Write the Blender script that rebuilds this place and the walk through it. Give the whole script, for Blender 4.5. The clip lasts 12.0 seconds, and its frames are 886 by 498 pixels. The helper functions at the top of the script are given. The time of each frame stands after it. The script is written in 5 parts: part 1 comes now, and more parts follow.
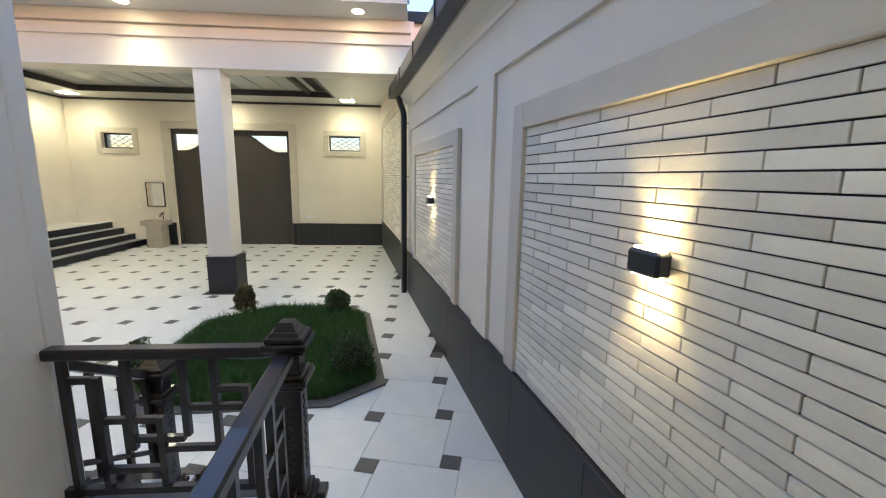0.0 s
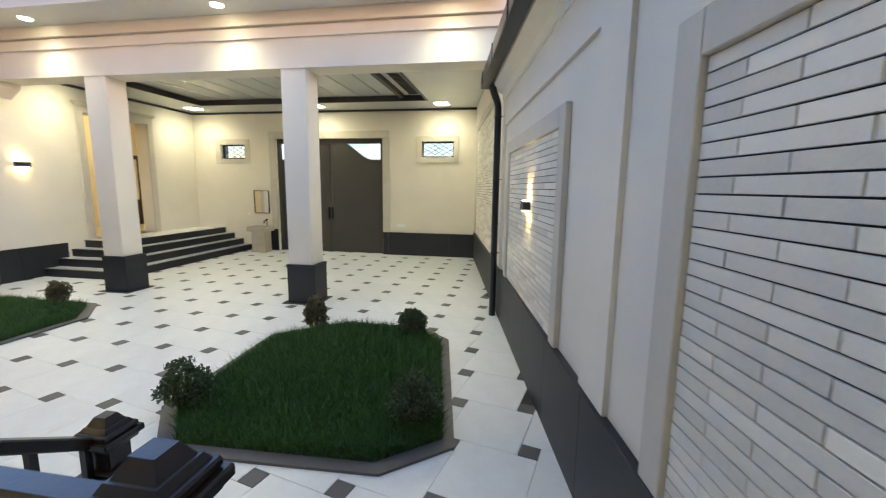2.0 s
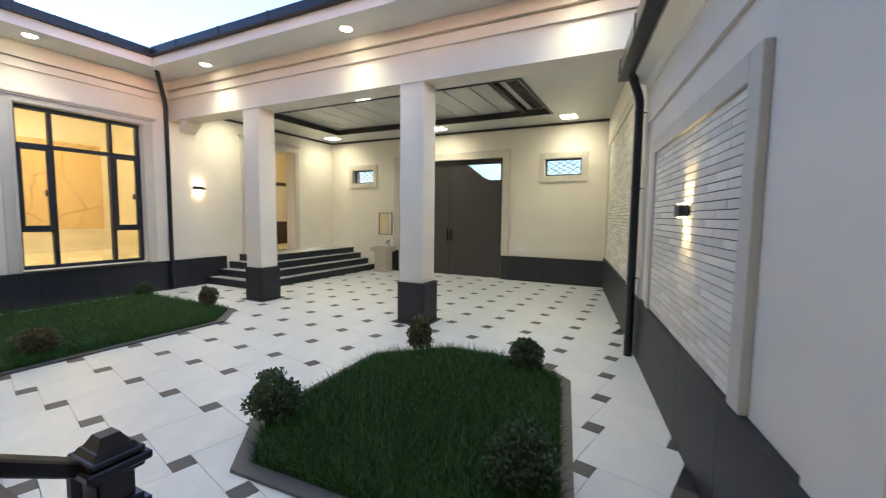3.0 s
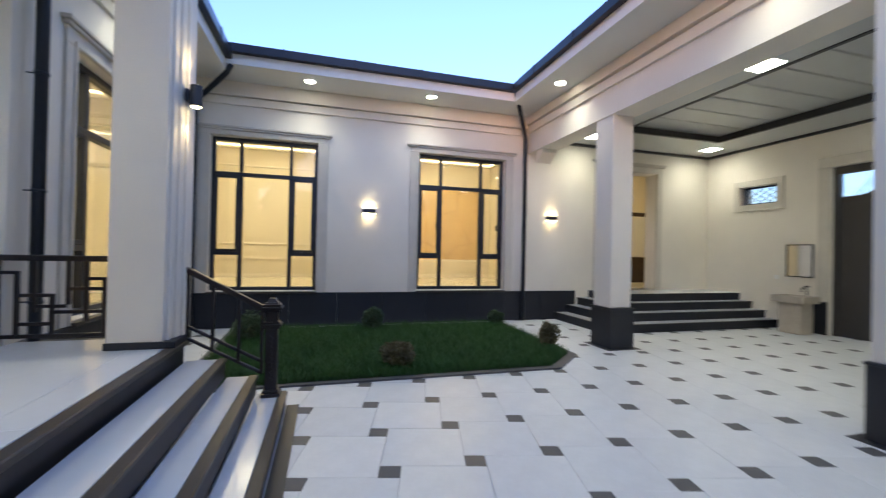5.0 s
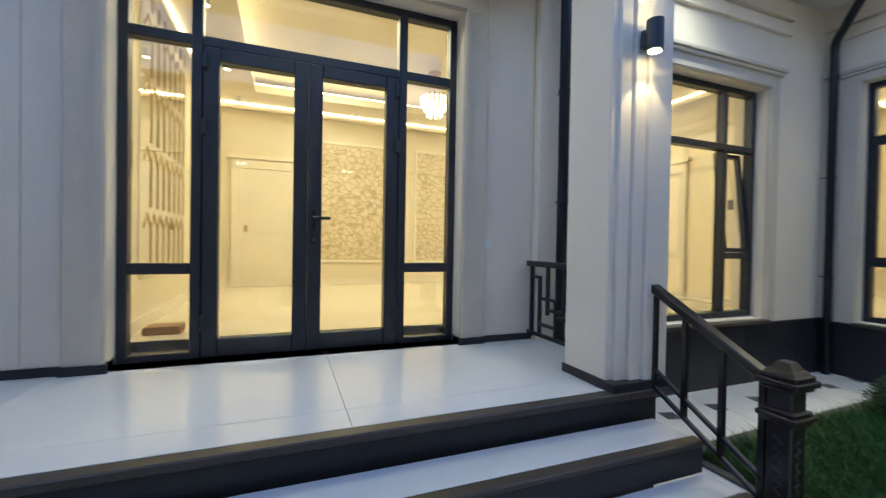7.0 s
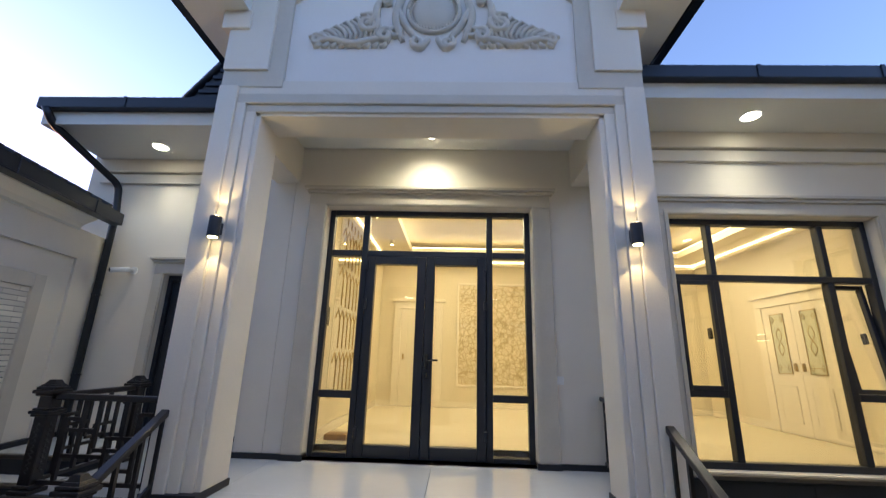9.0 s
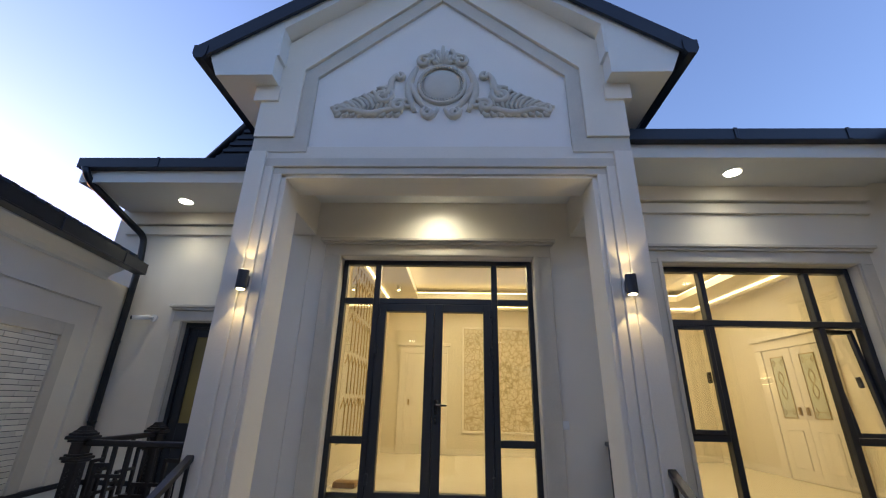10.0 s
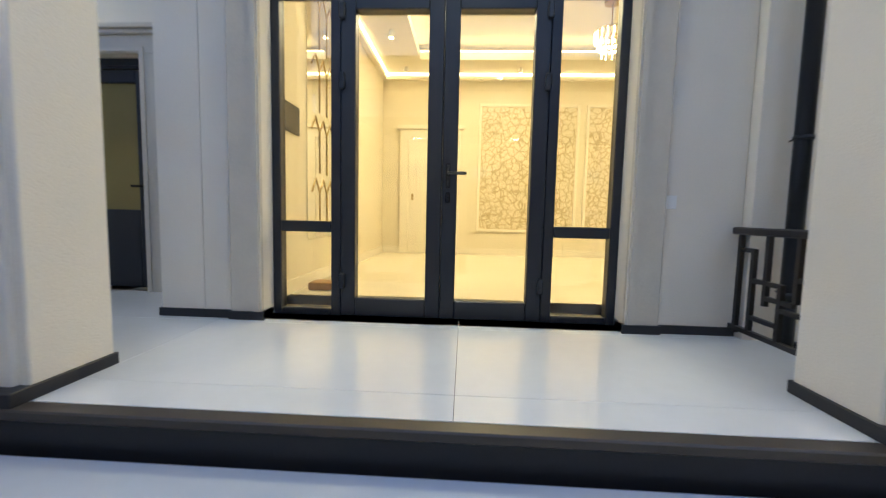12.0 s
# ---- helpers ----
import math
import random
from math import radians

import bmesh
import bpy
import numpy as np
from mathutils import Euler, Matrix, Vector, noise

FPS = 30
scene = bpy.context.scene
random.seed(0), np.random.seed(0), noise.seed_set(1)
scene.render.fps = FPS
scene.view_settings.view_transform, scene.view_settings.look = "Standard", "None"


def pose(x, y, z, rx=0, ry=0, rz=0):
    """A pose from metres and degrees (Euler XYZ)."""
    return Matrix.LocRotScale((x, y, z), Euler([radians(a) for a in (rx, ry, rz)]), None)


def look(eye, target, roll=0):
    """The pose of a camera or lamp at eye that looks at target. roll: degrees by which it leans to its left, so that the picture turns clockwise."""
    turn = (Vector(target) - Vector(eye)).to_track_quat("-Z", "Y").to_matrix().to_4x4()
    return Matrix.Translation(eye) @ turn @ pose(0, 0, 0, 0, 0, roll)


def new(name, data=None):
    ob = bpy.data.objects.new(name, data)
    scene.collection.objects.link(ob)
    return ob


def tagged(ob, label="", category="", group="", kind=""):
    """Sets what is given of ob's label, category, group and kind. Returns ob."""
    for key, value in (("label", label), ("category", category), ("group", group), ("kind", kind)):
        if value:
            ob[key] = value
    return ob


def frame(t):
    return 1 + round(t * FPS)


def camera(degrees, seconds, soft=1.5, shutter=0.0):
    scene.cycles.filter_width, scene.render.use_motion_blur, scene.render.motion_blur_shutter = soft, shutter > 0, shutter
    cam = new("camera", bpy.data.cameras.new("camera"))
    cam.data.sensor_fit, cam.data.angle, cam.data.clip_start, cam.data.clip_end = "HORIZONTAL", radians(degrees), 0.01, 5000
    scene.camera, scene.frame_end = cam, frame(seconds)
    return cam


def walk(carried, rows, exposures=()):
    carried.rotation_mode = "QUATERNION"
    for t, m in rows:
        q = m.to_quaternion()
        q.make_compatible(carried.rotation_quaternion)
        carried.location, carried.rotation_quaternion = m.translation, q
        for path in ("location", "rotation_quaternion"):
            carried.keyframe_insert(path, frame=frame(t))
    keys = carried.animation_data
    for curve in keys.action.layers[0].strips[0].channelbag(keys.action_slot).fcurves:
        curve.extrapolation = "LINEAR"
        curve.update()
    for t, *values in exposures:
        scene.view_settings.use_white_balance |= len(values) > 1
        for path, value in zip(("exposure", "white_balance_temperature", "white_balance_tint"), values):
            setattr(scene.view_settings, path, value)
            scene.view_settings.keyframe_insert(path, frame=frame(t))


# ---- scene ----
cam = camera(94.9, 12.0, 1.15, 0.3)
# court frame (paving, gate hall, wing) laid into the house frame
COURT = Matrix.Translation((-0.2483, 0.1694, 0.0249)) @ Matrix.Scale(1 / 1.033, 4)
PATH = [
    (0, (0.085, 0.177, 2.041), (0.232, 2.142, 1.694), 0.9),
    (0.5, (0.152, 0.216, 2.068), (0.269, 2.181, 1.715), 0.9),
    (1, (0.174, 0.524, 2.007), (0.227, 2.492, 1.652), 1.0),
    (1.5, (0.162, 0.86, 1.969), (0.052, 2.829, 1.636), 1.0),
    (2, (0.17, 1.201, 1.916), (-0.157, 3.151, 1.619), 0.7),
    (2.5, (0.139, 1.506, 1.804), (-0.472, 3.397, 1.583), 0.7),
    (4.5, (-0.644, 2.761, 1.49), (-2.343, 3.816, 1.5), 1.1),
    (5, (-1.166, 2.943, 1.474), (-3.088, 3.496, 1.488), 1.2),
    (5.5, (-1.657, 3.068, 1.486), (-3.652, 2.931, 1.486), 1.2),
    (6, (-2.131, 3.189, 1.498), (-3.922, 2.299, 1.484), 1.1),
    (6.5, (-2.599, 3.439, 1.526), (-3.918, 1.936, 1.498), 1.0),
    (7, (-3.01, 3.605, 1.52), (-3.732, 1.74, 1.494), 1.0),
    (9, (-3.515, 4.977, 1.724), (-3.445, 3.047, 2.241), 1.6),
    (9.5, (-3.503, 5.215, 1.766), (-3.43, 3.334, 2.442), 1.6),
    (10, (-3.453, 5.279, 1.721), (-3.373, 3.411, 2.43), 1.4),
    (10.5, (-3.435, 5.079, 1.619), (-3.338, 3.161, 2.176), 1.1),
    (11, (-3.432, 4.611, 1.526), (-3.316, 2.634, 1.809), 1.2),
    (11.5, (-3.382, 3.912, 1.419), (-3.251, 1.917, 1.447), 1.4),
    (12, (-3.321, 3.159, 1.422), (-3.219, 1.168, 1.252), 1.3),
]
EXPOSURES = [(0.0, 1.52, 7250, 3), (2.0, 1.5, 7200, 1), (4.5, 0.93, 6200, 8), (7.0, 0.95, 6050, 2), (9.0, 0.72, 6800, 7), (10.2, 0.34, 6800, 8), (11.0, 0.58, 6600, 5), (12.0, 1.2, 6700, 2)]
walk(cam, [(t, look(eye, target, roll)) for t, eye, target, roll in PATH], EXPOSURES)

# world, light, exposure
wd = bpy.data.worlds.new("dusk_sky")
scene.world = wd
wd.use_nodes = True
wn, wl = wd.node_tree.nodes, wd.node_tree.links
sky = wn.new("ShaderNodeTexSky")
sky.sky_type, sky.sun_disc = "NISHITA", False
sky.sun_elevation, sky.sun_rotation = radians(2.0), radians(115)
sky.altitude, sky.air_density, sky.dust_density, sky.ozone_density = 400, 1.0, 1.4, 4.0
grade = wn.new("ShaderNodeVectorMath")
grade.operation = "MULTIPLY"
grade.inputs[1].default_value = (1.24, 0.92, 1.0)
haze = wn.new("ShaderNodeHueSaturation")
haze.inputs["Saturation"].default_value = 0.83
wl.new(sky.outputs[0], grade.inputs[0])
wl.new(grade.outputs[0], haze.inputs["Color"])
wl.new(haze.outputs[0], wn["Background"].inputs[0])
wn["Background"].inputs[1].default_value = 1.02

DOWN_W, WALL_W, ROOM_W = 36.0, 4.6, 42.0      # watts of soffit spots, wall lamps and rooms
COOL, WARM, AMBER = (1.0, 0.97, 0.80), (1.0, 0.77, 0.40), (1.0, 0.87, 0.60)

# the boundary wall runs a little askew to the court: local x north, local y out to the court
LX, LY = -3.08, 3.314
EWALL = Matrix.Translation((0.776, 2.708, 0.01)) @ pose(0, 0, 0, 0, 0, 90 + 9.5) @ Matrix.Scale(1 / 1.033, 4)


# ---- materials
def material(name, color, rough=0.6, metal=0.0, vary=0.08, scale=3.0, fine=60.0, bump=0.05, spec=0.5, random=0.0, island=False, emit=0.0, coat=0.0):
    m = bpy.data.materials.new(name)
    m.use_nodes = True
    n, l = m.node_tree.nodes, m.node_tree.links
    b = n["Principled BSDF"]
    b.inputs["Roughness"].default_value, b.inputs["Metallic"].default_value = rough, metal
    b.inputs["Specular IOR Level"].default_value = spec
    b.inputs["Coat Weight"].default_value = coat
    co = n.new("ShaderNodeTexCoord")
    big, small = n.new("ShaderNodeTexNoise"), n.new("ShaderNodeTexNoise")
    big.inputs["Scale"].default_value, small.inputs["Scale"].default_value = scale, fine
    big.inputs["Detail"].default_value, small.inputs["Detail"].default_value = 5, 4
    for t in (big, small):
        l.new(co.outputs["Object"], t.inputs["Vector"])
    mix = n.new("ShaderNodeMath")
    mix.operation = "MULTIPLY_ADD"
    l.new(small.outputs["Fac"], mix.inputs[0])
    mix.inputs[1].default_value = 0.5
    l.new(big.outputs["Fac"], mix.inputs[2])
    total = mix.outputs[0]
    if random or island:
        source = n.new("ShaderNodeNewGeometry").outputs["Random Per Island"] if island else n.new("ShaderNodeObjectInfo").outputs["Random"]
        add = n.new("ShaderNodeMath")
        add.operation = "MULTIPLY_ADD"
        l.new(source, add.inputs[0])
        add.inputs[1].default_value = random
        l.new(total, add.inputs[2])
        total = add.outputs[0]
    ramp = n.new("ShaderNodeMapRange")
    ramp.inputs[1].default_value, ramp.inputs[2].default_value = 0.4, 1.1 + random
    ramp.inputs[3].default_value, ramp.inputs[4].default_value = 1 - vary, 1 + vary
    l.new(total, ramp.inputs[0])
    tint = n.new("ShaderNodeVectorMath")
    tint.operation = "SCALE"
    tint.inputs[0].default_value = color
    l.new(ramp.outputs[0], tint.inputs["Scale"])
    l.new(tint.outputs[0], b.inputs["Base Color"])
    if bump:
        bu = n.new("ShaderNodeBump")
        bu.inputs["Strength"].default_value, bu.inputs["Distance"].default_value = bump, 0.01
        l.new(small.outputs["Fac"], bu.inputs["Height"])
        l.new(bu.outputs[0], b.inputs["Normal"])
    if emit:
        b.inputs["Emission Color"].default_value, b.inputs["Emission Strength"].default_value = (*color, 1), emit
    return m


def cracked(name, field, line, scale, rough, veins=False):
    """A field crossed by irregular cell lines or long stone veins."""
    m = material(name, field, rough, vary=0.10, scale=3.0, fine=30, bump=0.1)
    n, l = m.node_tree.nodes, m.node_tree.links
    b = n["Principled BSDF"]
    base = b.inputs["Base Color"].links[0].from_socket
    co, warp, add, vo, edge, mix = n.new("ShaderNodeTexCoord"), n.new("ShaderNodeTexNoise"), n.new("ShaderNodeVectorMath"), n.new("ShaderNodeTexVoronoi"), n.new("ShaderNodeMapRange"), n.new("ShaderNodeMix")
    warp.inputs["Scale"].default_value, warp.inputs["Detail"].default_value = scale * 0.8, 4
    l.new(co.outputs["Object"], warp.inputs["Vector"])
    add.operation, add.inputs[2].default_value = "MULTIPLY_ADD", (0.0, 0.0, 0.0)
    spread = 1.0 if veins else 0.12
    add.inputs[1].default_value = (spread, spread, spread)
    l.new(warp.outputs["Color"], add.inputs[0]), l.new(co.outputs["Object"], add.inputs[2])
    vo.feature, vo.inputs["Scale"].default_value = "DISTANCE_TO_EDGE", scale
    l.new(add.outputs[0], vo.inputs["Vector"])
    edge.inputs[1].default_value, edge.inputs[2].default_value = (0.0, 0.018) if veins else (0.03, 0.09)
    l.new(vo.outputs["Distance"], edge.inputs[0])
    mix.data_type = "RGBA"
    mix.inputs[6].default_value = (*line, 1)
    l.new(edge.outputs[0], mix.inputs[0]), l.new(base, mix.inputs[7]), l.new(mix.outputs[2], b.inputs["Base Color"])
    return m


STUCCO = material("cream_plaster", (0.75, 0.69, 0.595), 0.85, vary=0.07, scale=1.3, fine=110, bump=0.25)
STONE = material("limestone_trim", (0.58, 0.53, 0.45), 0.8, vary=0.07, scale=4, fine=55, bump=0.15)
SOFFIT = material("white_soffit", (0.70, 0.69, 0.65), 0.75, vary=0.03, scale=1.0, fine=40, bump=0.03)
PLINTH = material("graphite_cladding", (0.012, 0.0135, 0.019), 0.48, vary=0.2, scale=2.5, fine=70, bump=0.04)
NOSING = material("brown_granite_edge", (0.052, 0.043, 0.036), 0.4, vary=0.2, scale=5, fine=120, bump=0.03)
TILE = material("pale_marble_tile", (0.70, 0.71, 0.71), 0.33, vary=0.09, scale=5, fine=26, bump=0.015, random=0.25)
INSERT = material("dark_stone_insert", (0.085, 0.083, 0.085), 0.45, vary=0.2, scale=8, fine=60, bump=0.03, random=0.3)
GROUT = material("grey_grout", (0.40, 0.40, 0.40), 0.9, vary=0.1)
PORCH = material("polished_porcelain", (0.68, 0.70, 0.73), 0.16, vary=0.05, scale=1.6, fine=14, bump=0.008, coat=0.2, random=0.15)
BRICK = material("sawn_limestone_strip", (0.73, 0.68, 0.59), 0.8, vary=0.24, scale=5, fine=75, bump=0.14, random=0.9)
JOINT = material("dark_joint", (0.03, 0.032, 0.04), 0.9, vary=0.1)
IRON = material("bronze_black_iron", (0.023, 0.018, 0.017), 0.30, metal=0.35, vary=0.25, scale=6, fine=90, bump=0.05, coat=0.3)
ALU = material("anthracite_aluminium", (0.022, 0.026, 0.035), 0.38, metal=0.2, vary=0.08, scale=3, fine=120, bump=0.02)
GUTTER = material("dark_gutter_steel", (0.018, 0.022, 0.030), 0.35, metal=0.4, vary=0.12, scale=4, bump=0.02)
ROOF = material("graphite_metal_roof", (0.030, 0.034, 0.042), 0.45, metal=0.3, vary=0.15, scale=3, bump=0.05)
GATE = material("dark_grey_gate_steel", (0.060, 0.054, 0.050), 0.5, metal=0.3, vary=0.1, scale=1.5, bump=0.04)
SOIL = material("dark_soil", (0.020, 0.022, 0.012), 0.95, vary=0.3, scale=9, bump=0.4)
GRASS = material("lawn_green", (0.027, 0.090, 0.012), 0.6, vary=0.35, scale=2.0, fine=9, bump=0, random=0.8, island=True)
LEAF = material("box_leaf", (0.060, 0.095, 0.040), 0.55, vary=0.4, scale=6, fine=30, bump=0, random=0.9, island=True)
LEAF2 = material("bronze_box_leaf", (0.120, 0.105, 0.050), 0.55, vary=0.45, scale=6, fine=30, bump=0, random=0.9, island=True)
BARK = material("twig", (0.08, 0.055, 0.035), 0.9, vary=0.2)
WHITE = material("white_plastic", (0.78, 0.78, 0.76), 0.4, vary=0.02, bump=0)
CHROME = material("dark_metal_fitting", (0.05, 0.05, 0.055), 0.25, metal=0.8, vary=0.05, bump=0)
CREAMWALL = material("warm_cream_interior", (0.74, 0.67, 0.52), 0.7, vary=0.05, scale=1.5, fine=45, bump=0.05)
WHITEWALL = material("white_gable_plaster", (0.78, 0.74, 0.69), 0.85, vary=0.04, scale=1.5, fine=80, bump=0.08)
PAPER = cracked("patterned_wallpaper", (0.70, 0.61, 0.45), (0.46, 0.37, 0.22), 9.0, 0.55)
MARBLE = cracked("amber_marble", (0.66, 0.47, 0.24), (0.40, 0.26, 0.13), 0.9, 0.25, True)
MOULD = material("ivory_moulding", (0.80, 0.74, 0.62), 0.5, vary=0.03, bump=0.02)
INFLOOR = material("cream_gloss_floor", (0.74, 0.67, 0.53), 0.22, vary=0.06, scale=1.2, fine=12, bump=0.01)
CEILPANEL = material("grey_ceiling_panel", (0.50, 0.51, 0.49), 0.32, vary=0.05, scale=2, fine=20, bump=0.02)
CEILDARK = material("dark_ceiling_trim", (0.030, 0.028, 0.028), 0.4, vary=0.1, bump=0.03)
SINKWOOD = material("travertine_sink_stone", (0.48, 0.42, 0.34), 0.6, vary=0.12, scale=6, fine=40, bump=0.08)
WOODDARK = material("dark_brown_door", (0.045, 0.028, 0.020), 0.4, vary=0.2, scale=6, bump=0.04)
BRASS = material("old_brass", (0.45, 0.33, 0.16), 0.35, metal=0.8, vary=0.1, bump=0)
OCHRE = material("ochre_frosted_glass", (0.22, 0.17, 0.06), 0.35, vary=0.1, scale=2, bump=0.02)
WOODBLOCK = material("brown_wood_block", (0.30, 0.17, 0.06), 0.6, vary=0.2, scale=12, bump=0.05)


def glow(name, color, strength):
    m = bpy.data.materials.new(name)
    m.use_nodes = True
    b = m.node_tree.nodes["Principled BSDF"]
    b.inputs["Base Color"].default_value = (0.8, 0.8, 0.8, 1)
    b.inputs["Emission Color"].default_value, b.inputs["Emission Strength"].default_value = (*color, 1), strength
    return m


LIT = glow("lit_diffuser", COOL, 14.0)
LITWARM = glow("lit_warm_diffuser", WARM, 18.0)
STRIP = glow("led_strip", (1.0, 0.80, 0.45), 5.0)
CRYSTAL = glow("lit_crystal", (1.0, 0.86, 0.6), 6.0)


def glassy(name, color, rough=0.0, mirror=False):
    m = bpy.data.materials.new(name)
    m.use_nodes = True
    n, l = m.node_tree.nodes, m.node_tree.links
    out = n["Material Output"]
    if mirror:
        b = n["Principled BSDF"]
        b.inputs["Base Color"].default_value, b.inputs["Metallic"].default_value, b.inputs["Roughness"].default_value = (*color, 1), 1.0, rough
        return m
    tr, gl, mx, lw, fr = n.new("ShaderNodeBsdfTransparent"), n.new("ShaderNodeBsdfGlossy"), n.new("ShaderNodeMixShader"), n.new("ShaderNodeLayerWeight"), n.new("ShaderNodeMath")
    tr.inputs[0].default_value, gl.inputs["Roughness"].default_value, lw.inputs[0].default_value = (*color, 1), rough, 0.25
    fr.operation, fr.inputs[1].default_value, fr.inputs[2].default_value = "MULTIPLY_ADD", 0.55, 0.035
    l.new(lw.outputs["Facing"], fr.inputs[0])
    l.new(fr.outputs[0], mx.inputs[0]), l.new(tr.outputs[0], mx.inputs[1]), l.new(gl.outputs[0], mx.inputs[2])
    l.new(mx.outputs[0], out.inputs[0])
    return m


GLASS = glassy("window_glass", (0.93, 0.92, 0.88))
FROST = material("pale_frosted_glass", (0.62, 0.62, 0.47), 0.25, vary=0.06, scale=8, bump=0.05)
MIRROR = glassy("mirror_silver", (0.80, 0.80, 0.78), 0.02, True)


# ---- mesh helpers
def box(bm, x0, y0, z0, x1, y1, z1, bevel=0.0, m=None):
    r = bmesh.ops.create_cube(bm, size=1.0)
    v = r["verts"]
    bmesh.ops.transform(bm, verts=v, matrix=Matrix.Translation(((x0 + x1) / 2, (y0 + y1) / 2, (z0 + z1) / 2)) @ Matrix.Diagonal((abs(x1 - x0), abs(y1 - y0), abs(z1 - z0), 1)))
    if bevel:
        e = list({e for q in v for e in q.link_edges})
        r = bmesh.ops.bevel(bm, geom=e, offset=bevel, segments=1, affect="EDGES")
        v = list({q for f in r["faces"] for q in f.verts} | {q for q in v if q.is_valid})
    if m is not None:
        bmesh.ops.transform(bm, verts=[q for q in v if q.is_valid], matrix=m)
    return bm


def boxes(*rows, bevel=0.0):
    bm = bmesh.new()
    for r in rows:
        box(bm, *r, bevel=bevel)
    return bm


def tube(bm, points, radius, sides=10, close=True):
    """A round pipe along the points."""
    pts = [Vector(p) for p in points]
    rings, up = [], None
    for i, p in enumerate(pts):
        d = (pts[min(i + 1, len(pts) - 1)] - pts[max(i - 1, 0)]).normalized()
        a = d.orthogonal() if up is None else (up - up.dot(d) * d)
        a.normalize()
        up = a
        b = d.cross(a)
        r = radius[i] if isinstance(radius, (list, tuple)) else radius
        rings.append([bm.verts.new(p + r * (math.cos(k * math.tau / sides) * a + math.sin(k * math.tau / sides) * b)) for k in range(sides)])
    for q, w in zip(rings, rings[1:]):
        for k in range(sides):
            bm.faces.new((q[k], q[(k + 1) % sides], w[(k + 1) % sides], w[k])).smooth = True
    if close:
        bm.faces.new(rings[0][::-1]), bm.faces.new(rings[-1])
    return bm


def disc(bm, x, y, z, r, h, sides=24, r2=None):
    bmesh.ops.create_cone(bm, cap_ends=True, segments=sides, radius1=r, radius2=r if r2 is None else r2, depth=h, matrix=Matrix.Translation((x, y, z + h / 2)))
    return bm


def extrude_profile(bm, profile, a, b):
    """A closed profile of (out, up) swept from a to b, out pointing to the right of the way."""
    a, b = Vector(a), Vector(b)
    d = (b - a).normalized()
    o = Vector((d.y, -d.x, 0)).normalized()
    rings = [[bm.verts.new(p + o * u + Vector((0, 0, w))) for u, w in profile] for p in (a, b)]
    n = len(profile)
    for k in range(n):
        bm.faces.new((rings[0][k], rings[0][(k + 1) % n], rings[1][(k + 1) % n], rings[1][k]))
    bm.faces.new(rings[0][::-1]), bm.faces.new(rings[1])
    bmesh.ops.recalc_face_normals(bm, faces=bm.faces)
    return bm


def mesh_of(name, bm, mat):
    me = bpy.data.meshes.new(name)
    bm.normal_update()
    bm.to_mesh(me)
    bm.free()
    me.materials.append(mat)
    return me


def part(name, bm, mat, parent, label="", m=None):
    ob = new(name, mesh_of(name, bm, mat))
    ob.parent = parent
    if m is not None:
        ob.matrix_basis = m
    if label:
        ob["label"] = label
    return ob


def thing(name, label, category, m=None, group="", kind=""):
    ob = new(name)
    ob.empty_display_size = 0.1
    if m is not None:
        ob.matrix_basis = m
    return tagged(ob, label, category, group, kind)


def solid(name, bm, mat, label, category="", m=None, kind="structure", group=""):
    ob = new(name, mesh_of(name, bm, mat))
    if m is not None:
        ob.matrix_basis = m
    return tagged(ob, label, category, group, kind)


def wall_mesh(u0, u1, z0, z1, thick, holes=()):
    """Wall along local x, outer face at local y = 0, body behind it, with the holes (u0, u1, z0, z1) through it."""
    us = sorted({u0, u1, *(h[0] for h in holes), *(h[1] for h in holes)})
    zs = sorted({z0, z1, *(h[2] for h in holes), *(h[3] for h in holes)})
    us, zs = [u for u in us if u0 <= u <= u1], [z for z in zs if z0 <= z <= z1]
    nu, nz = len(us) - 1, len(zs) - 1
    full = [[not any(h[0] < (us[i] + us[i + 1]) / 2 < h[1] and h[2] < (zs[k] + zs[k + 1]) / 2 < h[3] for h in holes) for k in range(nz)] for i in range(nu)]
    bm = bmesh.new()
    vs = {}

    def v(i, k, s):
        if (i, k, s) not in vs:
            vs[i, k, s] = bm.verts.new((us[i], -thick * s, zs[k]))
        return vs[i, k, s]
    for i in range(nu):
        for k in range(nz):
            if not full[i][k]:
                continue
            bm.faces.new((v(i + 1, k, 0), v(i, k, 0), v(i, k + 1, 0), v(i + 1, k + 1, 0)))
            bm.faces.new((v(i, k, 1), v(i + 1, k, 1), v(i + 1, k + 1, 1), v(i, k + 1, 1)))
            for di, dk, e in ((-1, 0, ((i, k), (i, k + 1))), (1, 0, ((i + 1, k + 1), (i + 1, k))), (0, -1, ((i + 1, k), (i, k))), (0, 1, ((i, k + 1), (i + 1, k + 1)))):
                a, b = i + di, k + dk
                if not (0 <= a < nu and 0 <= b < nz and full[a][b]):
                    p, q = e
                    bm.faces.new((v(*p, 0), v(*q, 0), v(*q, 1), v(*p, 1)))
    bmesh.ops.recalc_face_normals(bm, faces=bm.faces)
    return bm


def lamp_spot(x, y, z, watts, color, cone=120, blend=0.8, radius=0.05, up=False):
    d = bpy.data.lights.new("spot", "SPOT")
    d.energy, d.color, d.spot_size, d.spot_blend, d.shadow_soft_size = watts, color, radians(cone), blend, radius
    o = new("spot_light", d)
    o.matrix_basis = pose(x, y, z, 180 if up else 0)
    return o


